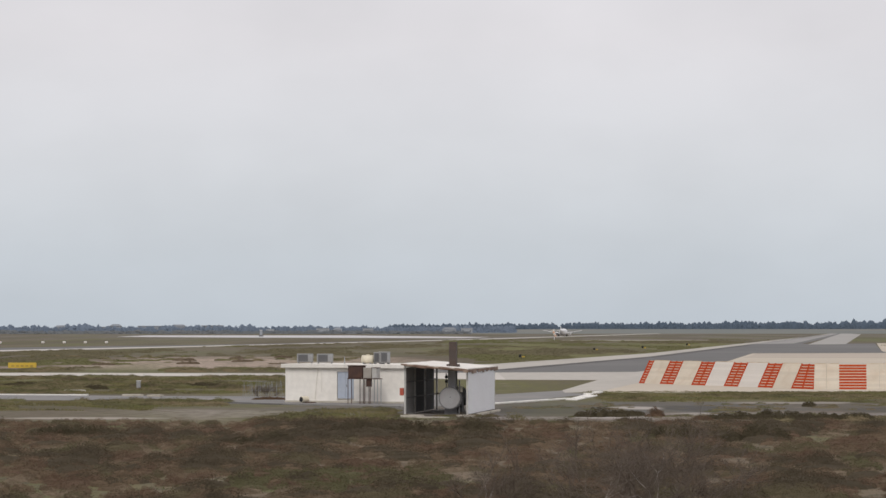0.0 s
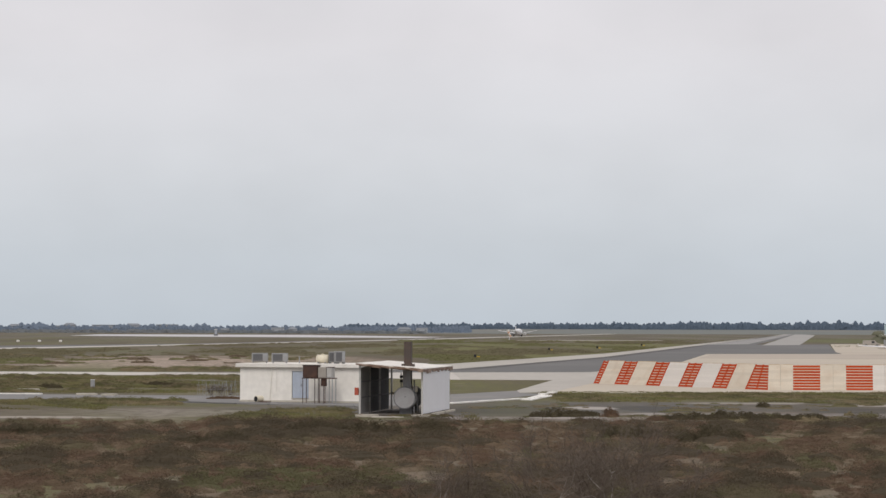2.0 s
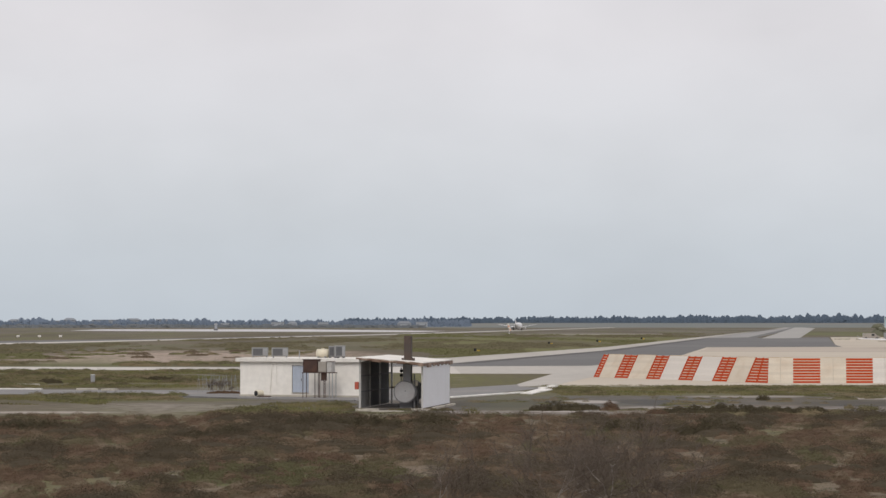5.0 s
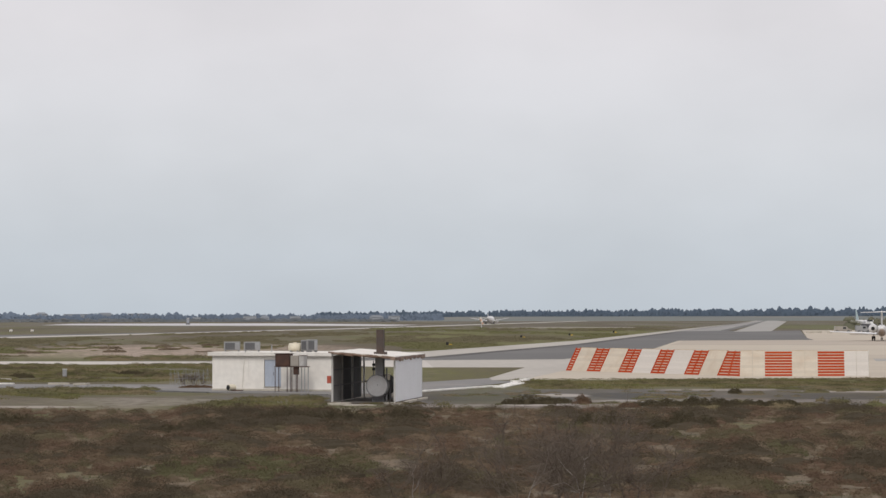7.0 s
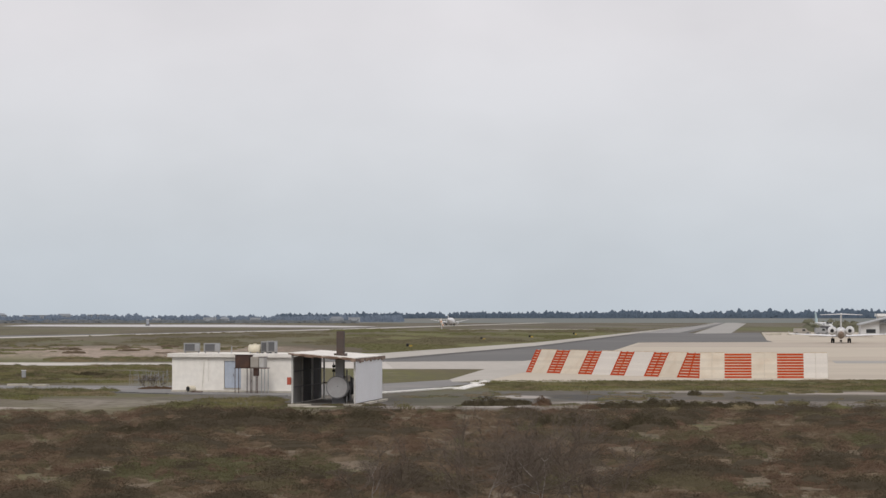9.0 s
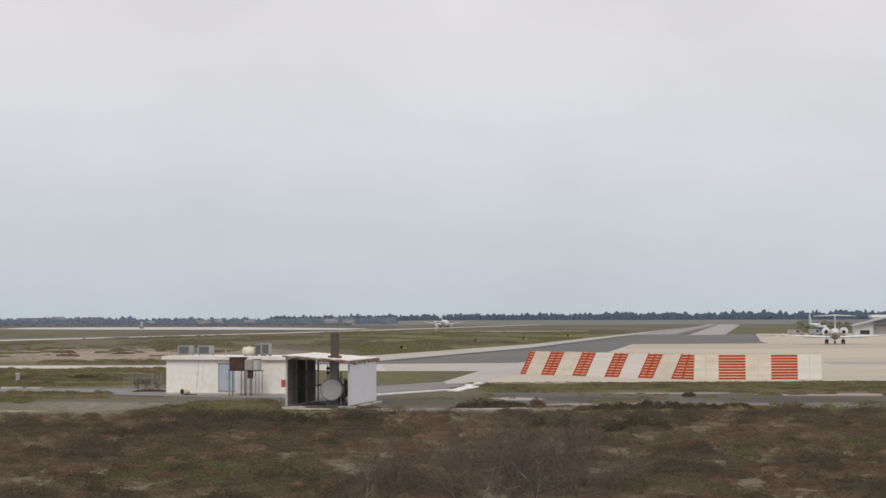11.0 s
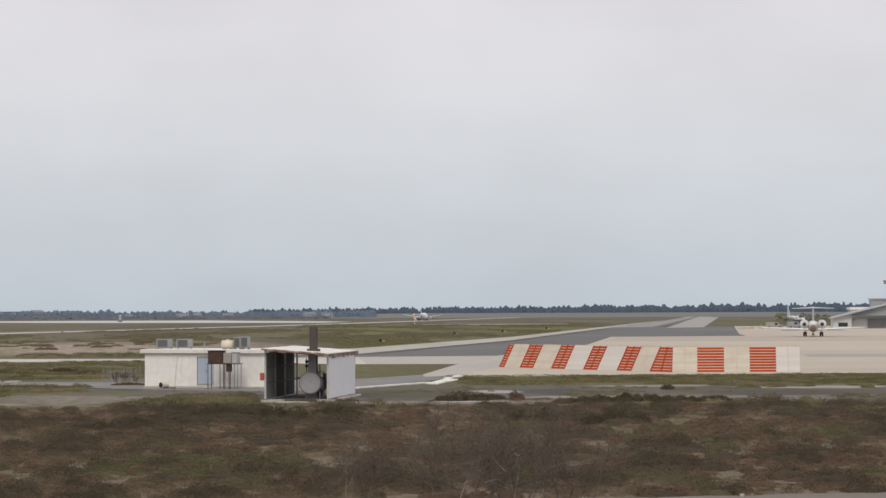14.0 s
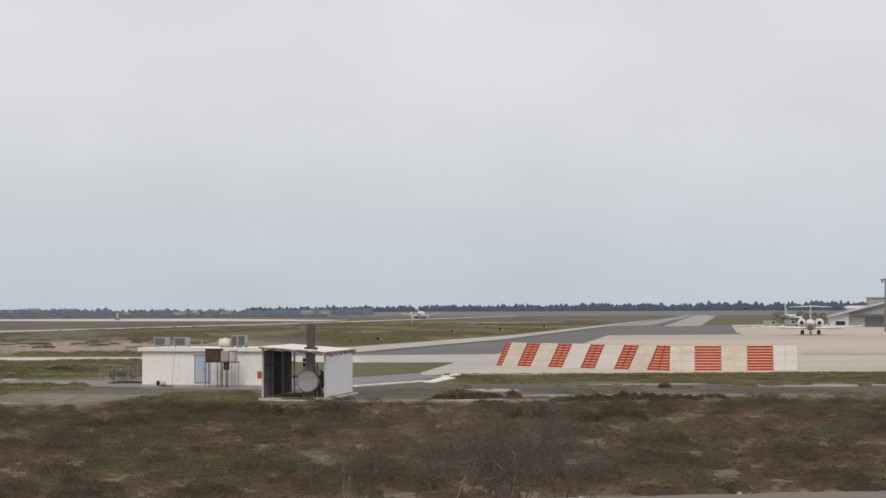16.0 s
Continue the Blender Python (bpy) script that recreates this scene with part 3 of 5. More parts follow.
smooth(part("drum", tube((-0.45, 0, 0.36), (0.45, 0, 0.36), 0.33, seg=20), cream, tank))
part("cap", tube((0, 0, 0.69), (0, 0, 0.76), 0.12), cream, tank)
for x in (-0.3, 0.3):
    part("cradle", box(x - 0.05, -0.28, 0, x + 0.05, 0.28, 0.12), galv, tank)
vent = thing("vent_pipe", HOUSE @ pose(4.35, 1.6, ROOF_Z), "thin grey vent pipe on the flat roof", "pipe")
part("pipe", tube((0, 0, 0), (0, 0, 0.55), 0.04), galv, vent)

# cabinets on a thin-legged stand before the front wall
STAND = HOUSE @ pose(6.22, -2.2, 0)
stand = thing("steel_stand", STAND, "rusty thin-legged steel stand before the white wall", "stand")
for x in (0.05, 1.05, 1.3, 1.75, 2.1, 2.5):
    for y in ((0.0, 0.7) if x in (0.05, 1.05, 2.5) else (0.35,)):
        part("leg", tube((x, y, 0), (x, y, 1.92), 0.03, seg=6), rust if x < 2 else galv, stand)
part("frame", box(0, -0.05, 1.92, 2.6, 0.75, 1.98), rust, stand)
cab = thing("rusted_cabinet", STAND @ pose(0.03, 0, 1.98), "dark rusted steel cabinet on a stand", "cabinet")
part("body", box(0, 0.03, 0, 1.2, 0.7, 0.95, 0.02), rust, cab)
part("door", box(0.05, 0.0, 0.05, 1.15, 0.028, 0.9, 0.005), rust, cab)
part("lid", box(-0.05, -0.03, 0.952, 1.25, 0.75, 0.99), rust, cab)
cab = thing("grey_cabinet", STAND @ pose(1.3, 0, 1.98), "weathered grey metal cabinet on a stand", "cabinet")
part("body", box(0, 0.03, 0, 0.68, 0.7, 0.82, 0.02), grey_box, cab)
part("door", box(0.04, 0.0, 0.05, 0.64, 0.028, 0.78, 0.005), grey_box, cab)
cab = thing("pale_cabinet", STAND @ pose(2.02, 0, 1.98), "pale grey metal cabinet with a rusty edge", "cabinet")
part("body", box(0, 0.03, 0, 0.40, 0.7, 0.80, 0.02), pale_steel, cab)
part("rim", box(-0.02, 0.0, 0.802, 0.43, 0.72, 0.84), rust, cab)
part("door", box(0.04, 0.0, 0.05, 0.36, 0.028, 0.75, 0.005), pale_steel, cab)
hang = thing("meter_box", STAND @ pose(1.5, 0.1, 1.35), "dark rusted meter box under the stand", "meter box")
part("casing", box(0, 0, 0, 0.4, 0.25, 0.57, 0.01), rust, hang)
part("conduit", tube((0.2, 0.12, -1.35), (0.2, 0.12, 0.0), 0.03), rust, hang)

drum = thing("pipe_end", HOUSE @ pose(1.95, -1.2, 0), "cream pipe lying with its dark open end outward", "pipe")
ring = tube((0, -0.1, 0.28), (0.25, 0.45, 0.28), 0.25, seg=20)
part("barrel", ring, cream, drum)
# black disc on the closed barrel stands for the pipe's shaded hollow
part("black_disc", tube((-0.016, -0.136, 0.28), (-0.002, -0.105, 0.28), 0.2, seg=20), black, drum, "dark open end")
part("support", box(0.3, -0.1, 0, 1.0, 0.5, 0.09), rust, drum)

# ---------- the open shelter with its boiler ----------
SHED = pose(-2.6, 168.1, 0, 0, 0, -10.4)
shed = thing("open_shelter", SHED, "open corrugated steel shelter with a decayed white roof", "shelter")
SW, SD = 4.3, 11.0
part("floor_slab", box(-0.3, -0.35, -0.1, SW + 0.2, SD + 0.2, 0.06), dark_floor, shed, "stained concrete floor slab darkened for shade under the roof")


def roof_z(u, v):
    return 3.50 - 0.078 * u


def sheet_part(m, length, height, material, label=""):
    bm = corrugated(length, height)
    bmesh.ops.transform(bm, matrix=m, verts=bm.verts)
    return part("wall_sheet", bm, material, shed, label)


# daylight falling off inwards is put into the sheets: lighter front, darker depth
sheet_part(pose(0.02, 0.2, 0.1, 0, 0, 90), 3.2, 3.1, lit_sheet, "grey corrugated sheet coloured lighter where light reaches in")
sheet_part(pose(0.02, 3.45, 0.1, 0, 0, 90), 3.6, 3.15, dark_sheet, "dark corrugated sheet")
sheet_part(pose(0.02, 7.1, 0.1, 0, 0, 90), 3.7, 3.15, dark_sheet)
part("side_panel", box(SW, 0.05, 0.12, SW + 0.05, SD, 2.9, 0.01), white_sheet, shed, "smooth white sheet metal side")
for u, v in ((0, 0), (0, 3.4), (0, 7.1), (0.1, SD), (SW - 0.08, 0), (SW - 0.08, SD), (SW - 0.9, SD), (1.0, SD)):
    part("post", box(u, v, 0.06, u + 0.12, v + 0.12, roof_z(u, v) - 0.2), pale_steel, shed)
for z in (1.15, 2.2):
    part("girt", box(0.06, 0.1, z, 0.14, SD, z + 0.07), dark_grille, shed)
part("rail", box(0.1, SD, 1.15, 1.1, SD + 0.08, 1.25), rust, shed)
for v in (0.0, 3.6, 7.2, SD - 0.1):
    bm = box(0, v, 0, SW, v + 0.12, 0.16)
    for vert in bm.verts:
        vert.co.z += roof_z(vert.co.x, vert.co.y) - 0.22
    part("rafter", bm, rot_wood, shed)
bm = bmesh.new()
roof_rows = []
NU, NV = 8, 8
for lift in (0.0, -0.05):
    roof_rows.append([[bm.verts.new((-0.12 + (SW + 0.24) * i / NU, -0.5 + (SD + 0.8) * j / NV, roof_z(-0.12 + (SW + 0.24) * i / NU, -0.5 + (SD + 0.8) * j / NV) + lift + random.uniform(-0.015, 0.015))) for i in range(NU + 1)] for j in range(NV + 1)])
for grid in roof_rows:
    for j in range(NV):
        for i in range(NU):
            bm.faces.new((grid[j][i], grid[j][i + 1], grid[j + 1][i + 1], grid[j + 1][i]))
a, b = roof_rows
for i in range(NU):
    for j in (0, NV):
        bm.faces.new((a[j][i], a[j][i + 1], b[j][i + 1], b[j][i]))
for j in range(NV):
    for i in (0, NU):
        bm.faces.new((a[j][i], a[j + 1][i], b[j + 1][i], b[j][i]))
part("roof", bm, roof_white, shed, "white roof sheets with rotten edges")
u = -0.12
while u < SW + 0.08:
    w = random.uniform(0.25, 0.7)
    drop = random.uniform(0.10, 0.26)
    bm = box(u, -0.52, -drop, min(u + w, SW + 0.12), -0.47, -0.03)
    for vert in bm.verts:
        vert.co.z += roof_z(vert.co.x, -0.5) + random.uniform(-0.03, 0.03)
    part("fascia_board", bm, rot_wood, shed)
    u += w + 0.01
v = -0.45
while v < SD + 0.2:
    w = random.uniform(0.5, 1.1)
    drop = random.uniform(0.16, 0.34)
    bm = box(SW + 0.08, v, -drop, SW + 0.125, v + w, -0.055)
    for vert in bm.verts:
        vert.co.z += roof_z(SW + 0.12, vert.co.y) + random.uniform(-0.03, 0.03)
    part("fascia_board", bm, rot_wood, shed)
    v += w + 0.02
fire = thing("red_box", SHED @ pose(-0.28, -0.12, 1.35), "small faded red box fixed to the shelter's post", "box")
part("casing", box(0, 0, 0, 0.26, 0.2, 0.5, 0.02), red_paint, fire)
part("bracket", box(0.06, 0.2, 0.12, 0.34, 0.26, 0.38), galv, fire)

boiler = thing("boiler", SHED @ pose(2.92, 1.0, 0.06), "grey horizontal cylindrical boiler with a tall brown stack", "boiler")
smooth(part("drum", tube((0, 0, 1.10), (0, 3.6, 1.10), 0.71, seg=36), tank_grey, boiler))
part("end_plate", tube((0, -0.06, 1.10), (0, 0, 1.10), 0.68, 0.71, seg=36), tank_grey, boiler, "round grey end plate")
part("rim", tube((0, -0.02, 1.10), (0, 0.06, 1.10), 0.76, seg=36), dark_sheet, boiler)
part("knob", tube((0.05, -0.1, 1.17), (0.05, -0.05, 1.17), 0.04), dark_grille, boiler)
for y in (0.4, 3.0):
    part("saddle", box(-0.42, y, 0, 0.42, y + 0.2, 0.56), dark_grille, boiler)
part("flue", box(-0.3, 0.9, 1.75, 0.27, 1.45, 3.1, 0.02), tank_grey, boiler, "grey square flue")
part("stack", box(-0.22, 0.92, 3.1, 0.27, 1.41, 4.86, 0.015), stack_brown, boiler, "sooty brown stack through the roof")
part("collar", box(-0.36, 0.75, 3.1, 0.42, 1.55, 3.36), stack_brown, boiler)
for z in (2.2, 2.5):
    part("valve", tube((-0.5, 1.0, z), (-0.26, 1.0, z), 0.09), black, boiler)
part("pipe", tube((-0.42, 1.0, 1.4), (-0.42, 1.0, 2.75), 0.035), dark_grille, boiler)
part("pipe", tube((0.62, 0.2, 0.0), (0.62, 0.2, 2.3), 0.05), dark_grille, boiler)
part("pipe", tube((0.72, 0.9, 0.0), (0.72, 0.9, 1.7), 0.07), dark_sheet, boiler)
part("control_box", box(0.5, 0.4, 1.5, 0.8, 0.6, 1.9, 0.01), cream, boiler)

for x, y, w, d, turn, h in ((-2.0, 165.6, 1.6, 1.6, 4, 0.14), (-0.8, 164.4, 2.3, 1.5, -8, 0.05), (1.5, 166.4, 1.3, 1.0, -12, 0.12), (2.75, 170.6, 0.5, 6.0, -10, 0.13), (3.65, 175.6, 0.45, 4.4, -10, 0.11)):
    slab = thing("broken_slab", pose(x, y, 0, 0, 0, turn), "pale broken concrete slab beside the shelter", "slab", "slabs round the shelter")
    pts = [(w / 2 * math.cos(k) * random.uniform(0.85, 1.1), d / 2 * math.sin(k) * random.uniform(0.85, 1.1)) for k in [2 * math.pi * i / 9 for i in range(9)]]
    part("slab", prism(pts, -0.05, h), slab_pale, slab)

# ---------- the striped blast fence ----------
FH, LEAN_BACK = 2.38, 1.32
fence = thing("blast_fence", Matrix.Identity(4), "leaning slatted jet blast fence striped red and cream", "fence")
SLATS = 9


def fence_run(a, b, stripes, trim0=0.0, trim1=1.0, skew=0.0, ladder=False):
    """Slats from base point a to base point b; stripes: (from, to, material) along the run, 0 to 1. The run leans back, away from its near side; trim: where its top edge begins and ends."""
    a, b = Vector((*a, 0)), Vector((*b, 0))
    d = b - a
    back = Vector((-d.y, d.x, 0)).normalized() * LEAN_BACK
    for s0, s1, material in stripes:
        for k in range(SLATS):
            f0, f1 = ((k + 0.08) / SLATS, (k + 0.78) / SLATS) if material is fence_red else ((k + 0.012) / SLATS, (k + 0.982) / SLATS)
            quad = []
            for f in (f0, f1):
                q0 = trim0 * f if s0 == 0 else s0 + skew * f
                q1 = 1 + (trim1 - 1) * f if s1 == 1 else s1 + skew * f
                push = back * f
                quad.append((a + d * q0 + push + Vector((0, 0, 0.02 + FH * f)), a + d * q1 + push + Vector((0, 0, 0.02 + FH * f))))
            thick = back.normalized() * 0.012
            part("slat", sweep([[quad[0][i], quad[1][i], quad[1][i] + thick, quad[0][i] + thick] for i in (0, 1)]), material, fence)
        if material is fence_red:
            w = 0.09 / d.length
            for q in ((s0 + w, (s0 + s1) / 2, s1 - w) if s0 > 0 else (s0 + w, s1 - w)) if ladder else ():
                top = q + (trim1 - 1) * ((q - s0) / (s1 - s0) if s1 == 1 else 0.0) + skew
                rows = []
                for f, p in ((0.0, q), (1.0, top)):
                    c = a + d * p + back * f - back.normalized() * 0.02 + Vector((0, 0, 0.02 + FH * f))
                    rows.append([c - d * w, c + d * w, c + d * w + back.normalized() * 0.05, c - d * w + back.normalized() * 0.05])
                part("upright", sweep(rows), material, fence)
        else:
            lip = [a + d * q + back * 1.02 + Vector((0, 0, FH + 0.03)) for q in ((trim0 if s0 == 0 else s0 + skew) , (trim1 if s1 == 1 else s1 + skew))]
            part("cap_strip", tube(lip[0], lip[1], 0.035, seg=5), rusty_tan, fence, "rust-stained tan edge")
        if material is not fence_red and not ladder:
            c0 = a + d * ((s0 + s1) / 2) - back.normalized() * 0.015 + Vector((0, 0, 0.02))
            c1 = a + d * ((s0 + s1) / 2 + skew) + back - back.normalized() * 0.015 + Vector((0, 0, 0.02 + FH))
            part("seam", tube(c0, c1, 0.016, seg=5), slab_pale, fence)
    n = max(2, round(d.length / 2.45))
    for i in range(n + 1):
        q = i / n
        base = a + d * q + back.normalized() * 0.16
        tip = a + d * (trim0 if i == 0 else trim1 if i == n else q) + back.normalized() * 0.16 + back * 1.0
        if (ladder and i > n - 2) or (not ladder and i == 0):
            continue
        part("post", tube(base, tip + Vector((0, 0, FH + 0.02)), 0.05, seg=6), steel_post, fence)
        if i < n or not ladder:
            part("brace", tube(base + back * 1.9, base + back * 0.75 + Vector((0, 0, FH * 0.75)), 0.05, seg=6), steel_post, fence)
    part("base_rail", tube(a, b, 0.04, seg=6), fence_white, fence)
    skin = []
    for p, q in ((a, a + d * trim0), (b, a + d * trim1)):
        skin.append([p + back * 0.013 + Vector((0, 0, 0.02)), q + back * 1.013 + Vector((0, 0, FH + 0.0)), q + back * 1.055 + Vector((0, 0, FH + 0.0)), p + back * 0.065 + Vector((0, 0, 0.02))])
    part("backing_sheet", sweep(skin), fence_white, fence, "cream backing sheet")


LEFT, CORNER, RIGHT = (20.4, 262.0), (34.85, 236.4), (47.1, 236.4)
red, pale = fence_red, fence_white
bounds = [0.0, 0.033, 0.13, 0.212, 0.321, 0.402, 0.510, 0.590, 0.700, 0.780, 0.880, 1.0]
fence_run(LEFT, CORNER, [(s, e, red if i % 2 == 0 else fence_pale if i in (5, 7) else pale) for i, (s, e) in enumerate(zip(bounds, bounds[1:]))], 0.0, 0.959, 0.0, True)
fence_run(CORNER, RIGHT, [(0, 0.195, pale), (0.195, 0.405, red), (0.405, 0.605, pale), (0.605, 0.812, red), (0.812, 1.0, fence_pale)], 0.024, 1.017, 0.017)

# ---------- plants ----------


def leaf_mass(name, clumps, material, leaf, rng, droop=0.5, label="", category="", kind="stuff", parent=None, blades=False, core=0.0):
    """One mesh of many small leaves or twigs. clumps: rows of x, y, z, radius, height, count."""
    P, F = [], []
    for x, y, z, r, h, n in clumps:
        n = int(n)
        ang, rad = rng.uniform(0, 2 * np.pi, n), r * np.sqrt(rng.uniform(0, 1, n))
        if blades:
            base = np.stack([x + rad * np.cos(ang), y + rad * np.sin(ang), np.full(n, z)], 1)
            lean = rng.normal(0, 0.35, (n, 2))
            hh = h * rng.uniform(0.5, 1.1, n)
            tip = base + np.stack([lean[:, 0] * hh, lean[:, 1] * hh, hh], 1)
            side = np.stack([np.cos(ang * 3.7), np.sin(ang * 3.7), np.zeros(n)], 1) * leaf * rng.uniform(0.6, 1.3, n)[:, None]
            a, b, c = base - side, base + side, tip
        else:
            dome = np.sqrt(np.clip(1 - (rad / r) ** 2, 0, 1))
            zz = z + h * dome * (1.05 - 0.8 * rng.uniform(0, 1, n) ** 2.2) + h * 0.03
            mid = np.stack([x + rad * np.cos(ang), y + rad * np.sin(ang), zz], 1)
            # leaves lie outward and upward on the mound, each tilted a little its own way
            face = np.stack([rad / r * np.cos(ang), rad / r * np.sin(ang), np.full(n, 0.35 + 0.5 * dome)], 1) + rng.normal(0, 0.75 * droop, (n, 3))
            d1 = np.cross(face, rng.normal(0, 1, (n, 3)))
            d1 /= np.linalg.norm(d1, axis=1)[:, None] + 1e-9
            d2 = np.cross(face, d1)
            d2 /= np.linalg.norm(d2, axis=1)[:, None] + 1e-9
            s = leaf * rng.uniform(0.5, 1.5, n)[:, None]
            a, b, c = mid - d1 * s, mid + d1 * s, mid + d2 * s * 0.55
        at = sum(len(p) for p in P)
        P.append(np.stack([a, b, c], 1).reshape(-1, 3))
        F.append(at + np.arange(3 * n).reshape(-1, 3))
        if core:
            # the dense inside of the mound, under the loose leaves
            at += 3 * n
            w = 2 * np.pi * np.arange(7) / 7 + rng.uniform(0, 1)
            rings = []
            for s, up in ((0.98, 0.0), (0.72, 0.62)):
                j = s * r * rng.uniform(0.8, 1.1, 7)
                rings.append(np.stack([x + j * np.cos(w), y + j * np.sin(w), z + core * h * up * rng.uniform(0.7, 1.2, 7)], 1))
            P.append(np.concatenate(rings + [[[x, y, z + core * h]]]))
            k, m = np.arange(7), (np.arange(7) + 1) % 7
            F.append(at + np.concatenate([np.stack([k, m, k + 7], 1), np.stack([m, m + 7, k + 7], 1), np.stack([k + 7, m + 7, np.full(7, 14)], 1)]))
    V, T = np.concatenate(P), np.concatenate(F)
    me = bpy.data.meshes.new(name)
    me.from_pydata(V.tolist(), [], T.tolist())
    me.materials.append(material)
    ob = new(name, me)
    if parent:
        ob.parent = parent
        return ob
    return tagged(ob, label, category, kind=kind)


rng = np.random.default_rng(7)


def field_noise(x, y, s, seed=0.0):
    return noise.noise(Vector((x * s, y * s, seed)))


tones, low = {key: [] for key in SCRUB_TONES}, []
total = 0
while total < 7200:
    y = 75 + 85 * rng.uniform(0, 1) ** 1.1
    x = rng.uniform(-0.205 * y - 2, 0.255 * y + 3)
    edge = 155 + 4 * field_noise(x, 0, 0.12, 5) + (4 if -14 < x < -4 else 0)
    if y > edge or y < 77.4 + 0.197 * x + 1.1 * field_noise(x, 0, 0.6, 1):
        continue
    total += 1
    n = 0.55 * field_noise(x * 0.34, y * 0.085, 1.0) + 0.85 * field_noise(x * 0.85, y * 0.22, 1.0, 3) + 0.35 * field_noise(x * 0.08, y * 0.05, 1.0, 6)
    k = 0.9 * field_noise(x * 0.42, y * 0.12, 1.0, 7) + rng.normal(0, 0.08)
    if n > -0.34 or rng.uniform() < 0.15:
        low.append((x, y, 0, rng.uniform(0.4, 0.9), rng.uniform(0.05, 0.14), 36))
    if n < -0.28 and rng.uniform() < 0.92:
        continue
    if n > 0.27:
        tone = "dark" if k < 0.3 else "olive"
    elif n < -0.20:
        tone = "tan" if k > 0.0 else "brown"
    else:
        tone = "russet" if k < -0.08 else "brown" if k < 0.22 else "olive" if k < 0.44 else "green"
    if (x + 3.5) ** 2 / 30 + (y - 97) ** 2 / 60 < 1 and rng.uniform() < 0.7:
        tone = "green"
    size = (1 + 1.5 * max(n, 0)) * (1.2 if tone == "dark" else 0.9) * min(1.0, y / 115)
    tones[tone].append((x, y, 0, rng.uniform(0.28, 0.8) * size, rng.uniform(0.14, 0.38) * size, int(215 * size * (1.25 if y < 100 else 1.0))))
for tone, rows in tones.items():
    leaf_mass(tone + "_scrub", rows, SCRUB_TONES[tone], 0.040, rng, 0.5, "low " + tone + " scrub growing in mounds over the near field", "scrub", core=0.64)
leaf_mass("dry_weeds", low, weed_mat, 0.036, rng, 0.5, "flat dry brown weeds between the scrub", "weeds")

tufts = []
while len(tufts) < 9000:
    y = rng.uniform(150, 300)
    x = rng.uniform(-0.2 * y, 0.26 * y)
    green = False
    if x > 13 and 199 < y < 229 and x < 75:
        green = True
    if x < -13 and 222 < y < 296:
        green = True
    if -45 < x < -21 and 178 < y < 201 or (x < -16 and 187 < y < 195):
        green = True
    if -12.4 + (y - 153.7) * 0.12 < x < 5 and 157 < y < 182 and not (-3.2 < x < 4.6 and y < 167) and not (-3.2 < x < 4.6 and 167 < y < 180) and not (y > 180 and x > -3) and not (y > 186 + 0.4 * -x):
        green = True
    if not green or field_noise(x, y, 0.1, 9) < -0.2:
        continue
    tufts.append((x, y, 0, rng.uniform(0.25, 0.7), rng.uniform(0.05, 0.17), 12))
leaf_mass("rough_grass", tufts, grass_mat, 0.05, rng, label="rough green and yellow grass beside the roads", category="grass", blades=True)


mounds = []
while len(mounds) < 1500:
    y = rng.uniform(150, 300)
    x = rng.uniform(-0.2 * y, 0.26 * y)
    ok = (x < -14 and 222 < y < 298) or (13.5 < x < 80 and 200 < y < 228) or (x < -17 - 4 * (y < 186) and 178 < y < 201) or (-12.4 + (y - 153.7) * 0.12 < x < -3.5 and 156 < y < 180) or (4.8 < x < 7 and 156 < y < 162) or (x > 20 and 156 < y < 200 and rng.uniform() < 0.1)
    if not ok or field_noise(x, y * 0.4, 0.12, 4) < -0.02:
        continue
    mounds.append((x, y, 0, rng.uniform(0.4, 1.3), rng.uniform(0.1, 0.36) * (0.5 if y > 198 and x > 0 else 1.0), 70))
for k in range(260):
    band = rng.uniform()
    y = rng.uniform(322, 350) if band < 0.5 else rng.uniform(430, 520)
    x = rng.uniform(-0.2 * y, -0.02 * y)
    if field_noise(x, y * 0.3, 0.08, 8) > 0.0:
        mounds.append((x, y, 0, rng.uniform(0.8, 2.4), rng.uniform(0.2, 0.6), 80))
leaf_mass("grass_mounds", mounds, mound_mat, 0.075, rng, 0.5, "uneven mounds of green and dry grass", "grass", core=0.74)


gravel_weeds = []
while len(gravel_weeds) < 150:
    x, y = rng.uniform(5, 48), rng.uniform(164, 200)
    if x < 4 + (y - 164) * 0.24 and y > 190 or field_noise(x, y * 0.35, 0.16, 21) < 0.08:
        continue
    gravel_weeds.append((x, y, 0, rng.uniform(0.25, 0.9), rng.uniform(0.04, 0.16), 60))
leaf_mass("gravel_weeds", gravel_weeds, dry_bush, 0.05, rng, 0.5, "flat dry brown weeds scattered over grey gravel", "weeds", core=0.6)

tussocks, green_tussocks = [], []
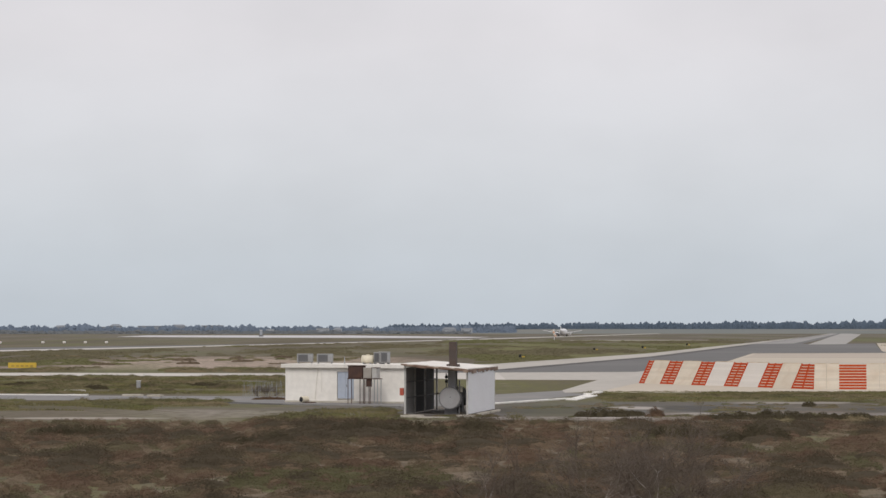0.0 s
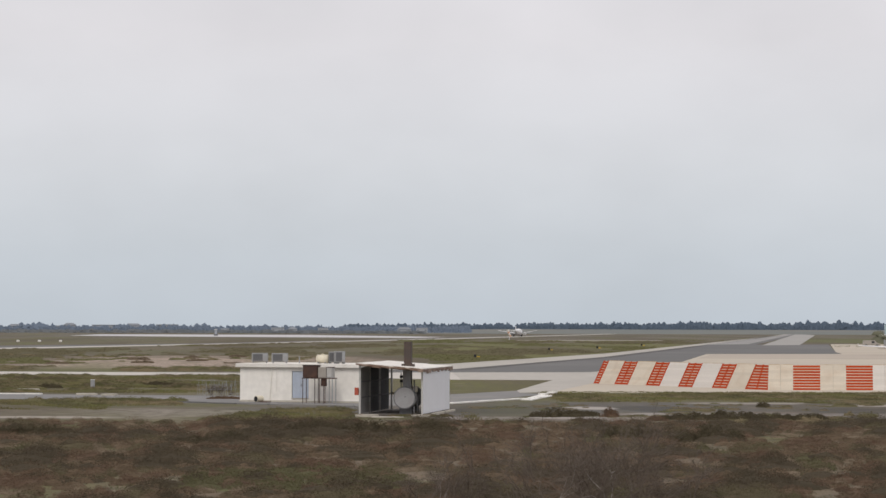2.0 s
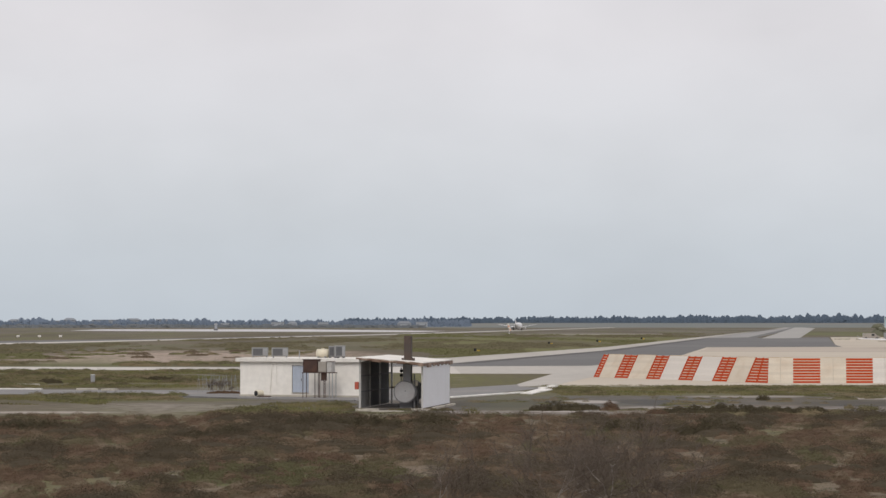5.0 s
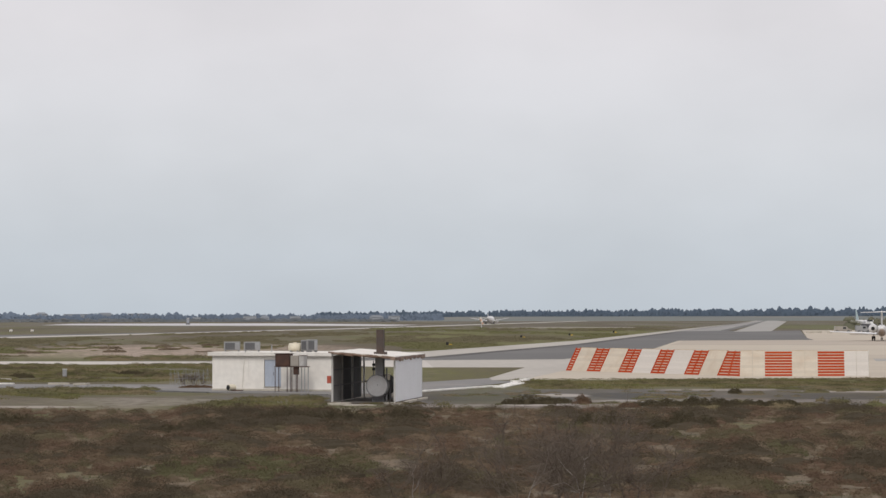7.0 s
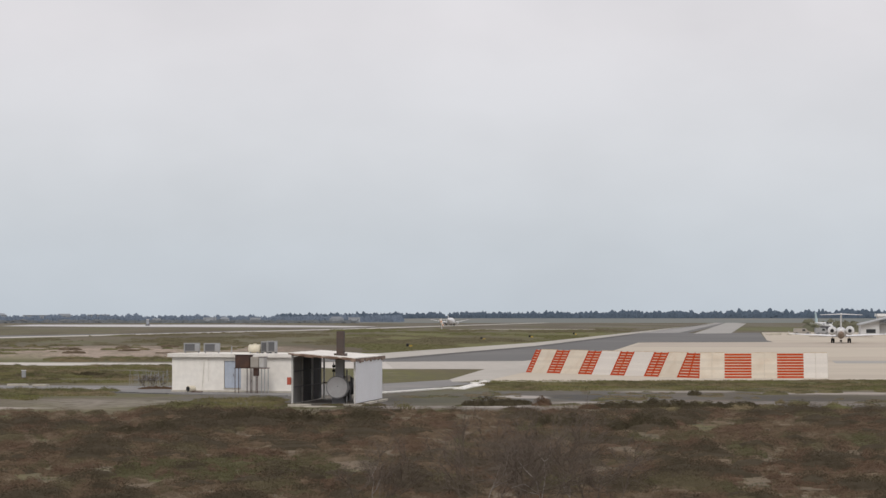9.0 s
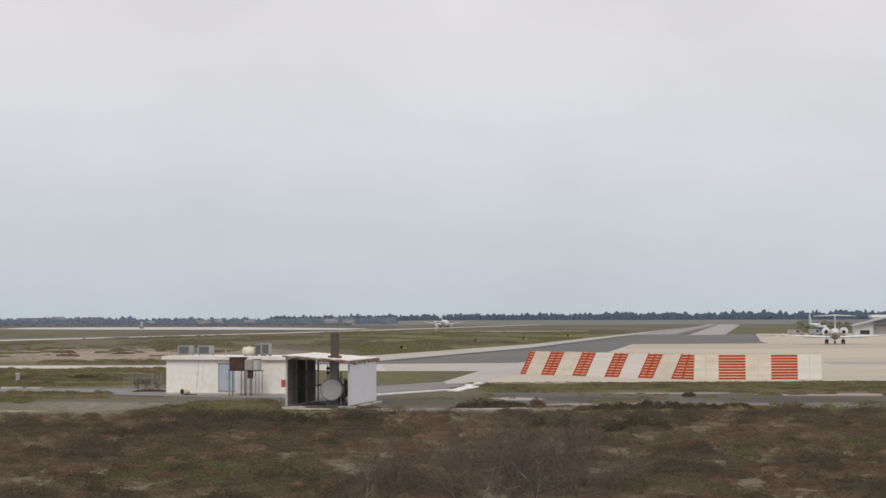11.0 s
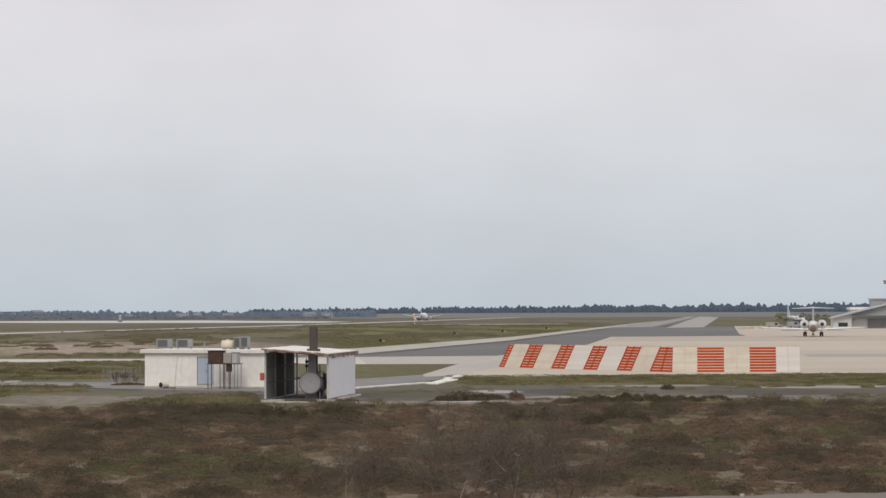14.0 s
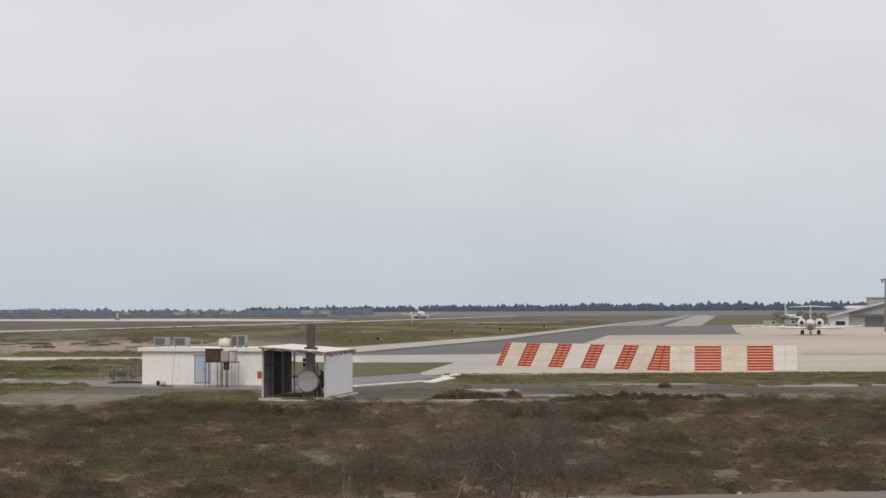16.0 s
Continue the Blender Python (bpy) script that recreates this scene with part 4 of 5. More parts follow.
while len(tussocks) + len(green_tussocks) < 4600:
    y = 328 + 760 * rng.uniform(0, 1) ** 1.5
    x = rng.uniform(-0.205 * y, 0.14 * y)
    shoulder = np.interp(y, (375, 393, 545, 835, 1335), (-9, 8.1, 44.8, 98.7, 190.9)) if y > 375 else -10
    runway = np.interp(y, (545, 809, 1068, 2054), (-112, -48, 11, 190)) if y > 545 else -150
    if not runway + 1.5 < x < shoulder - 1.5 or (48 < x < 112 and 1008 < y < 1070):
        continue
    n = field_noise(x, y * 0.18, 0.045, 12) + 0.5 * field_noise(x, y * 0.2, 0.2, 14)
    sandy = -64 < x < -4 and 340 < y < 492
    if n < (0.38 if sandy else 0.02):
        continue
    row = (x, y, 0, rng.uniform(0.6, 2.2), rng.uniform(0.08, 0.28) * (1.3 if y > 600 else 1.0), 14)
    (green_tussocks if field_noise(x, y * 0.3, 0.02, 15) + (0.15 if x > 0 else -0.15) > 0.05 else tussocks).append(row)
leaf_mass("dry_tussocks", tussocks, tussock_mat, 0.16, rng, 0.5, "low dry brown tussocks in the airfield grass", "grass", core=0.85)
leaf_mass("green_tussocks", green_tussocks, green_tussock_mat, 0.16, rng, 0.5, "low dull green tussocks in the airfield grass", "grass", core=0.85)


def bush(x, y, spread, height, material, label, deep=1.0):
    root = thing("bush", pose(x, y, 0), label, "bush")
    rows = []
    n = max(4, int(spread * 7))
    for _ in range(n):
        u = rng.uniform(-1, 1)
        r = rng.uniform(0.3, 0.55)
        rows.append((u * spread / 2, rng.uniform(-deep, deep), 0, r, height * rng.uniform(0.55, 1.05) * (1 - 0.45 * u * u), 230))
    leaf_mass("foliage", rows, material, 0.06, rng, 0.7, parent=root, core=0.6)


bush(10.6, 166.5, 3.0, 0.62, bush_mat, "low dark olive bush on grey gravel")
bush(12.5, 168.5, 1.7, 0.36, bush_mat, "low dark olive bush on grey gravel")
bush(14.0, 166.5, 0.75, 0.72, rust_bush, "rounded rust-brown bush on grey gravel", 0.5)
for x, y, s, h in ((18.8, 162, 3.0, 0.5), (21.5, 163, 3.4, 0.62), (24.0, 161.5, 2.8, 0.5), (26.5, 162, 2.4, 0.42)):
    bush(x, y, s, h, bush_mat, "low dark olive bush at the edge of the scrub")
for x, y, w, h in ((0.2, 166.7, 1.5, 0.14), (2.6, 166.6, 1.6, 0.2), (-2.9, 166.2, 1.2, 0.2)):
    bush(x, y, w, h, dry_bush, "low dry weeds before the shelter's slab", 0.3)
bush(16.4, 160, 1.0, 0.3, rust_bush, "tiny brown bush on bare ground", 0.4)
bush(27.3, 187, 0.7, 0.4, bush_mat, "tiny dark bush beside the gravel", 0.4)
for x, y, s, h in ((-4.6, 139, 3.2, 1.0), (-1.6, 138, 3.4, 0.9), (1.8, 140, 2.6, 0.85), (-20, 136, 4.4, 0.7), (-9, 128, 3.0, 0.6), (12.5, 134, 3.0, 0.8), (16.4, 131, 3.4, 0.9)):
    bush(x, y, s, h, bush_mat, "dark olive bush in the brown scrub")


def bare_shrub(x, y, height, spread, stems, label, seed):
    """A leafless shrub: forking stems from one foot."""
    r = random.Random(seed)
    root = thing("bare_shrub", pose(x, y, 0), label, "shrub")
    V, F, G = [], [], []

    def limb(a, b, r0, r1, level):
        d = (b - a).normalized()
        s = d.orthogonal().normalized()
        t = d.cross(s)
        at = len(V)
        for p, rad in ((a, r0), (b, r1)):
            for k in range(3):
                w = 2 * math.pi * k / 3
                V.append(tuple(p + s * rad * math.cos(w) + t * rad * math.sin(w)))
        for k in range(3):
            j = (k + 1) % 3
            (F if level < 2 else G).append((at + k, at + j, at + 3 + j, at + 3 + k))

    def grow(p, d, length, rad, level):
        n = 3
        for i in range(n):
            q = p + d * length / n
            limb(p, q, rad * (1 - 0.2 * i), rad * (0.8 - 0.2 * i), level)
            p = q
            d = (d + Vector((r.gauss(0, 0.26), r.gauss(0, 0.26), r.gauss(0.02, 0.16)))).normalized()
            if level < 4 and (i > 0 or level > 0):
                for _ in range(r.choice((1, 2, 2))):
                    e = (d + Vector((r.gauss(0, 0.5), r.gauss(0, 0.5), r.gauss(0.05, 0.3)))).normalized()
                    grow(p, e, length * r.uniform(0.5, 0.75), rad * 0.6, level + 1)

    def mesh_of(name, keep, parent, material, label=""):
        me = bpy.data.meshes.new(name)
        used = sorted({i for f in keep for i in f})
        at = {i: k for k, i in enumerate(used)}
        me.from_pydata([V[i] for i in used], [], [tuple(at[i] for i in f) for f in keep])
        me.materials.append(material)
        ob = new(name, me)
        ob.parent = parent
        if label:
            ob["label"] = label
        return ob

    for k in range(stems):
        a = 2 * math.pi * k / stems + r.uniform(-0.4, 0.4)
        out = spread / height * r.uniform(0.3, 1.0)
        V, F, G = [], [], []
        grow(Vector((r.uniform(0.1, 0.7) * math.cos(a), r.uniform(0.1, 0.7) * math.sin(a), -0.05)), Vector((out * math.cos(a), out * math.sin(a), 1)).normalized(), height * r.uniform(0.4, 0.6), 0.024, 0)
        stem = mesh_of("stem", F, root, bark_mat if k % 6 == 2 else twig_mat)
        mesh_of("crown", G, stem, twig_mat, "fine grey leafless twigs")


bare_shrub(6.1, 73.2, 3.4, 2.3, 11, "grey-brown leafless shrub beside the dirt track", 3)
bare_shrub(4.7, 73.0, 2.8, 1.7, 8, "grey-brown leafless shrub beside the dirt track", 5)
bare_shrub(1.45, 73.4, 2.4, 1.0, 5, "small leafless shrub beside the dirt track", 8)
bare_shrub(7.7, 73.8, 2.6, 1.4, 5, "grey-brown leafless shrub beside the dirt track", 11)
for k in range(10):
    x = rng.uniform(-14, 20)
    y = 76.8 + 0.197 * x + rng.normal(0, 0.35)
    stone = thing("stone", pose(x, y, 0.02, 0, 0, rng.uniform(0, 360)), "small pale stone at the edge of the dirt track", "stone", "stones along the track")
    w = rng.uniform(0.04, 0.1)
    part("stone", prism([(w * math.cos(i) * rng.uniform(0.7, 1.1), w * math.sin(i) * rng.uniform(0.7, 1.1)) for i in [2 * math.pi * j / 7 for j in range(7)]], -0.03, w * rng.uniform(0.5, 1.0)), slab_pale, stone)


def woods(name, x0, x1, y0, y1, count, h0, h1, material, label, leaf=0.5, grow=1.0, wide=1.0):
    """A belt of trees: lumpy crowns of several uneven clumps each, fringed with sprays of leaves, over thin trunks."""
    V, F, bm = [], [], bmesh.new()
    at = 0
    sides, bands = 9, (0.0, 0.45, 0.85, 1.2, 1.45)
    ring = np.arange(sides)
    for k in range(count):
        x, y = x0 + (x1 - x0) * (k + rng.uniform(0, 1)) / count, rng.uniform(y0, y1)
        t = 0.5 + 0.5 * field_noise(x, y, 0.02, 2)
        h = (h0 + (h1 - h0) * t) * (1 + (grow - 1) * (x - x0) / (x1 - x0))
        h *= rng.uniform(0.78, 1.15) * (0.35 + 0.65 * ((y - y0) / (y1 - y0)) ** 0.7)
        r = h * rng.uniform(0.4, 0.7) * wide
        clumps = [(0.0, 0.0, 0.0, 1.1, 0.62)] + [(rng.uniform(-0.6, 0.6), rng.uniform(-0.4, 0.4), rng.uniform(0.3, 0.62), rng.uniform(0.45, 0.8), rng.uniform(0.28, 0.4)) for _ in range(2)]
        for dx, dy, dz, sr, sh in clumps:
            c = np.array([x + dx * r, y + dy * r, dz * h])
            rows = []
            for e in bands:
                j = r * sr * math.cos(e) * rng.uniform(0.82, 1.15, sides)
                w = 2 * np.pi * (ring + 0.5 * (e > 0.6)) / sides
                rows.append(np.stack([c[0] + j * np.cos(w), c[1] + j * np.sin(w), c[2] + h * sh * math.sin(e) * rng.uniform(0.85, 1.12, sides)], 1))
            V.append(np.concatenate(rows + [[c + [0, 0, h * sh]]]))
            for q in range(len(bands) - 1):
                a, b = at + q * sides + ring, at + q * sides + (ring + 1) % sides
                F.append(np.stack([a, b, b + sides], 1))
                F.append(np.stack([a, b + sides, a + sides], 1))
            top = at + (len(bands) - 1) * sides
            F.append(np.stack([top + ring, top + (ring + 1) % sides, np.full(sides, at + len(bands) * sides)], 1))
            at += len(bands) * sides + 1
            # sprays standing out of the clump
            n = 6
            w, e = rng.uniform(0, 2 * np.pi, n), rng.uniform(0.2, 1.5, n)
            out = np.stack([np.cos(w) * np.cos(e), np.sin(w) * np.cos(e), np.sin(e)], 1)
            p = c + out * np.array([r * sr, r * sr, h * sh]) * 0.97
            side = np.cross(out, rng.normal(0, 1, (n, 3)))
            side /= np.linalg.norm(side, axis=1)[:, None] + 1e-9
            size = leaf * rng.uniform(0.5, 1.2, n)[:, None]
            V.append(np.stack([p - side * size, p + side * size, p + out * size * 1.3], 1).reshape(-1, 3))
            F.append(at + np.arange(3 * n).reshape(-1, 3))
            at += 3 * n
        if k % 4 == 0:
            tube((x, y, 0), (x, y, h * 0.7), 0.3, 0.1, 5, bm)
    root = thing(name, Matrix.Identity(4), label, "woods", kind="stuff")
    me = bpy.data.meshes.new("crowns")
    me.from_pydata(np.concatenate(V).tolist(), [], np.concatenate(F).tolist())
    me.materials.append(material)
    crowns = smooth(new("crowns", me))
    crowns.parent = root
    part("trunks", bm, twig_mat, root)


woods("far_woods", -460, 60, 2020, 2160, 1200, 5.2, 8.0, hazed_belt, "belt of trees coloured haze-blue beyond the airfield", 0.6, wide=0.72)
woods("far_woods", -60, 820, 2660, 2840, 2300, 7.4, 9.4, hazed_pine, "dark pine belt coloured haze-blue along the far side of the airfield", 0.8, 1.75, 0.6)
woods("hazed_scrub", -420, 20, 1830, 2010, 420, 1.8, 3.4, hazed_scrub, "low scrub coloured haze-grey before the far trees", 0.4, wide=3.2)

for x, y, w, h in ((-52, 385, 3.0, 0.5), (-44.5, 432, 4.0, 0.8), (-40, 395, 3.4, 0.7), (-33.5, 420, 3.0, 0.6), (-30, 470, 3.2, 0.7), (-26, 395, 2.2, 0.4), (-37, 455, 3.0, 0.8)):
    bush(x, y, w, h * 0.7, SCRUB_TONES["tan"], "low dry brown bush on the sandy bank", 1.5)
for k in range(12):
    bush(-52 + k * 3.2 + rng.uniform(-1.2, 1.2), rng.uniform(228, 280), rng.uniform(1.2, 3.5), rng.uniform(0.2, 0.55), dry_bush if k % 3 else bush_mat, "low dry bush in the rough grass", 1.2)
woods("far_woods", -308, -286, 2030, 2060, 9, 9.0, 11.0, hazed_belt, "clump of taller trees in the far belt")

# ---------- aircraft ----------
plane_white = surface("white_aircraft_paint", (0.80, 0.80, 0.80), 0.35, worn=(0.7, 0.7, 0.7), wear=0.3, big=0.5)
plane_grey = surface("grey_aircraft_belly", (0.45, 0.42, 0.39), 0.4, worn=(0.33, 0.28, 0.24), wear=0.5, big=0.5)
soot = surface("sooty_tail_cone", (0.33, 0.26, 0.21), 0.5, worn=(0.2, 0.16, 0.13), wear=0.6, big=0.9)
plane_blue = surface("teal_tail_paint", (0.50, 0.62, 0.65), 0.4)
orange = surface("faded_orange_cloth", (0.72, 0.45, 0.32), 0.8, wear=0.2)
off_white = surface("off_white_cloth", (0.78, 0.72, 0.66), 0.8, wear=0.2)
glass_dark = surface("dark_window_glass", (0.03, 0.035, 0.04), 0.1, wear=0.1, bump=0.0)


def ring_xz(x, y, z, rx, rz, n=16):
    return [(x + rx * math.cos(2 * math.pi * k / n), y, z + rz * math.sin(2 * math.pi * k / n)) for k in range(n)]


def wing_skin(root, tip, root_chord, tip_chord, thick):
    """A wing from root to tip (leading edge points), chord along -y."""
    rings = []
    for p, c in ((root, root_chord), (tip, tip_chord)):
        p = Vector(p)
        rings.append([p, p + Vector((0, -0.3 * c, thick * c)), p + Vector((0, -c, 0)), p + Vector((0, -0.35 * c, -thick * c * 0.6))])
    return sweep(rings)


def fin_skin(y0, z0, c0, y1, z1, c1, half):
    rings = []
    for y, z, c in ((y0, z0, c0), (y1, z1, c1)):
        rings.append([(0, y, z), (half, y - c * 0.35, z), (0, y - c, z), (-half, y - c * 0.35, z)])
    return sweep(rings)


def wheel(x, y, r, parent, w=0.25):
    tyre = part("wheel", tube((x - w / 2, y, r), (x + w / 2, y, r), r, seg=16), black, parent)
    part("hub", tube((x - w / 2 - 0.01, y, r), (x + w / 2 + 0.01, y, r), r * 0.45, seg=10), plane_grey, tyre)


def business_jet(m, label):
    """A twin-jet with a T-tail; its nose points along +y, its tail cone is at y = 0."""
    jet = thing("business_jet", m, label, "aircraft")
    body = [(0.0, 2.75, 0.12, 0.12), (1.5, 2.6, 0.6, 0.65), (4, 2.35, 0.98, 1.05), (7, 2.25, 1.17, 1.2), (20, 2.25, 1.17, 1.2), (23.5, 2.2, 1.0, 1.05), (25.5, 2.0, 0.6, 0.62), (26.5, 1.85, 0.12, 0.12)]
    smooth(part("fuselage", sweep([ring_xz(0, y, z, rx, rz) for y, z, rx, rz in body]), plane_white, jet))
    part("tail_cone", sweep([ring_xz(0, y, z - 0.14, rx * 0.86, rz * 0.9) for y, z, rx, rz in ((-0.15, 2.5, 0.2, 0.2), (1.4, 2.35, 0.64, 0.7), (4.2, 2.0, 0.9, 0.98))]), soot, jet, "sooty beige tail cone")
    for side in (-1, 1):
        part("wing", wing_skin((side * 0.8, 15.5, 1.45), (side * 10.9, 8.9, 2.0), 5.6, 1.5, 0.06), plane_white, jet)
        part("winglet", wing_skin((side * 10.9, 8.9, 2.0), (side * 11.15, 8.2, 2.6), 1.4, 0.7, 0.05), plane_white, jet)
        part("flap", box(side * 3.0, 9.3, 1.32, side * 6.8, 9.9, 1.42), plane_grey, jet)
        nac = part("engine", sweep([ring_xz(side * 1.86, y, 2.7, r, r, 20) for y, r in ((3.4, 0.72), (4.2, 0.88), (7.0, 0.96), (8.2, 0.84))]), plane_white, jet)
        smooth(nac)
        part("nozzle", tube((side * 1.86, 3.35, 2.7), (side * 1.86, 3.05, 2.7), 0.40, 0.34, 20), black, nac, "dark exhaust nozzle")
        part("pylon", box(side * 0.8, 4.4, 2.6, side * 1.2, 6.8, 2.82), plane_white, jet)
        part("tailplane", wing_skin((0, 3.6, 6.2), (side * 4.4, 1.6, 6.05), 2.6, 1.2, 0.05), plane_white, jet)
        for dx in (-0.22, 0.22):
            wheel(side * 1.75 + dx, 12.0, 0.5, jet, 0.32)
        part("gear_leg", tube((side * 1.75, 12.0, 0.45), (side * 1.7, 12.0, 1.6), 0.09), plane_grey, jet)
    part("fin", fin_skin(6.8, 3.2, 5.2, 3.6, 6.2, 2.9, 0.16), plane_white, jet)
    part("bullet", tube((0, 0.4, 6.25), (0, 4.0, 6.25), 0.12, 0.2), plane_white, jet)
    for dx in (-0.15, 0.15):
        wheel(dx, 23.5, 0.3, jet, 0.16)
    part("gear_leg", tube((0, 23.5, 0.3), (0, 23.5, 1.3), 0.07), plane_grey, jet)
    return jet


business_jet(pose(107.3, 524.5, 0, 0, 0, -11.5), "white T-tailed business jet parked on the apron")


def airliner(m, label, span=34.0, length=36.0, radius=2.0, tail_paint=None, fin=8.0, gear=1.6):
    """A twin-engined airliner, nose along +y from its tail at y = 0."""
    jet = thing("airliner", m, label, "aircraft")
    zc = radius + gear
    body = [(0.0, zc + 0.9, 0.15), (3.5, zc + 0.55, 0.45), (8, zc + 0.1, 0.93), (11, zc, 1.0), (length - 6, zc, 1.0), (length - 3, zc - 0.1, 0.86), (length - 1, zc - 0.35, 0.5), (length, zc - 0.5, 0.1)]
    smooth(part("fuselage", sweep([ring_xz(0, y, z, radius * k, radius * k) for y, z, k in body]), plane_white, jet))
    part("belly", box(-radius * 0.75, length * 0.42, zc - radius - 0.35, radius * 0.75, length * 0.62, zc - radius * 0.6, 0.2), plane_grey, jet)
    part("windscreen", box(-0.9, length - 3.1, zc + 0.5, 0.9, length - 2.2, zc + 0.95), glass_dark, jet, "dark cockpit window")
    for side in (-1, 1):
        part("wing", wing_skin((side * radius * 0.6, length * 0.64, zc - radius * 0.6), (side * span / 2, length * 0.42, zc + 0.7), length * 0.18, 1.2, 0.06), plane_white, jet)
        eng = part("engine", sweep([ring_xz(side * span * 0.165, y, 1.55, r, r) for y, r in ((length * 0.5, 0.3 * radius), (length * 0.56, 0.52 * radius), (length * 0.62, 0.5 * radius))]), plane_white, jet)
        part("intake", tube((side * span * 0.165, length * 0.62, 1.55), (side * span * 0.165, length * 0.621, 1.55), 0.42 * radius, seg=16), black, eng, "dark engine intake")
        part("tailplane", wing_skin((side * 0.2, length * 0.145, zc + radius * 0.3), (side * span * 0.18, length * 0.06, zc + radius * 0.5), length * 0.1, length * 0.04, 0.05), plane_white, jet)
        for dx in (-0.2, 0.2):
            wheel(side * span * 0.1 + dx, length * 0.47, 0.55, jet, 0.35)
        part("gear_leg", tube((side * span * 0.1, length * 0.47, 0.5), (side * span * 0.1, length * 0.47, zc - radius * 0.5), 0.15), plane_grey, jet)
    part("fin", fin_skin(length * 0.21, zc + radius * 0.6, length * 0.17, length * 0.08, zc + fin, length * 0.07, 0.2), tail_paint or plane_white, jet)
    for dx in (-0.25, 0.25):
        wheel(dx, length - 5, 0.4, jet, 0.22)
    part("gear_leg", tube((0, length - 5, 0.4), (0, length - 5, zc - radius * 0.7), 0.1), plane_grey, jet)
    return jet


airliner(pose(66.0, 1414, 0.03, 0, 0, -10), "white twin-engined airliner on the far runway", span=22, length=23, radius=1.75, fin=3.2, gear=0.95)
airliner(pose(175.5, 905, 0, 0, 0, 199), "small white airliner with a teal tail beyond the apron", span=9, length=13, radius=0.9, tail_paint=plane_blue, fin=4.4)

# ---------- hangars, huts and vehicles beyond the apron ----------
hangar_wall = surface("pale_hangar_sheet", (0.62, 0.62, 0.62), 0.6, worn=(0.5, 0.49, 0.48), wear=0.4, big=0.1, stretch=(1, 1, 0.2))
hangar_roof = surface("grey_hangar_roof", (0.40, 0.415, 0.43), 0.6, worn=(0.33, 0.34, 0.35), wear=0.5, big=0.1)
hangar_glazed = surface("grey_glazed_doors", (0.27, 0.28, 0.29), 0.4, worn=(0.2, 0.2, 0.2), wear=0.5, big=0.3)
hangar_dark = surface("dark_hangar_doors", (0.14, 0.145, 0.15), 0.7, worn=(0.2, 0.2, 0.2), wear=0.5, big=0.2)
# bluish distance haze is mixed into the far houses' wall and roof colours
house_wall = surface("hazed_house_wall", (0.34, 0.36, 0.39), 0.9, vary=0.5, wear=0.3)
white_house = surface("white_house_wall", (0.41, 0.43, 0.46), 0.9, vary=0.4, wear=0.3)
far_glass = surface("grey_house_windows", (0.20, 0.215, 0.24), 0.4)
house_roof = surface("hazed_house_roof", (0.24, 0.26, 0.285), 0.9, vary=0.4)

hangar = thing("hangar", pose(159.0, 748, 0, 0, 0, -11), "large pale hangar with a grey pitched roof and dark open front", "hangar")


def gable(x0, x1, y, z_low, thick=0.3):
    """A slice of the front under the pitched roof, from x0 to x1."""
    def top(x):
        return 3.0 + (x if x < 17 else 34 - x) * 4.0 / 17
    xs = [x0] + ([17] if x0 < 17 < x1 else []) + [x1]
    pts = [(x0, z_low), (x1, z_low)] + [(x, top(x)) for x in reversed(xs)]
    return sweep([[(x, y, z) for x, z in pts], [(x, y + thick, z) for x, z in pts]])


part("front_wall", gable(0, 5.6, 0, 0), hangar_wall, hangar, "pale sheet wall")
part("front_lintel", gable(5.6, 34, 0, 2.99), hangar_roof, hangar)
part("side_wall", box(0, 0.3, 0, 0.3, 40, 3.0), hangar_wall, hangar)
part("side_wall", box(33.7, 0.3, 0, 34, 40, 3.0), hangar_wall, hangar)
part("back_wall", gable(0.3, 33.7, 39.7, 0), hangar_wall, hangar)
for x0, x1, z0, z1 in ((-0.6, 17, 2.9, 7.2), (17, 34.6, 7.2, 2.9)):
    part("roof", sweep([[(x0, y, z0), (x1, y, z1), (x1, y, z1 + 0.35), (x0, y, z0 + 0.35)] for y in (-1.6, 40.6)]), hangar_roof, hangar, "grey sheet roof")
for k in range(6):
    x = 5.7 + k * 4.7
    part("door_panel", box(x, 1.2 + 0.25 * (k % 2), 0, x + 4.6, 1.4 + 0.25 * (k % 2), 3.6), hangar_wall if k < 1 else hangar_glazed, hangar, "pale door panel" if k < 1 else "grey glazed door panel")
window = part("window", box(1.6, -0.06, 0.6, 4.4, -0.005, 1.8), glass_dark, hangar, "dark window")
part("window_frame", box(1.5, -0.03, 1.805, 4.5, -0.003, 1.95), hangar_wall, window)
part("canopy", box(5.6, -2.4, 3.6, 33, -0.01, 3.95), hangar_dark, hangar, "dark canopy over the doors")

block = thing("terminal_block", pose(183.5, 805, 0, 0, 0, -11), "pale square building rising behind the hangar", "building")
part("wall", box(0, 0, 0, 26, 14, 8.9), house_wall, block)
part("roof", box(-0.4, -0.4, 8.9, 26.4, 14.4, 9.3), hangar_roof, block)
part("window_band", box(3, -0.05, 6.6, 9, -0.005, 7.4), glass_dark, block)
low = thing("low_shed", pose(189.5, 862, 0, 0, 0, -4), "long low white-roofed shed beyond the hangar", "shed")
part("wall", box(0, 0, 0, 9, 6, 5.6), hangar_wall, low)
part("roof", box(-0.5, -0.5, 5.6, 9.5, 6.5, 6.5), plane_white, low)


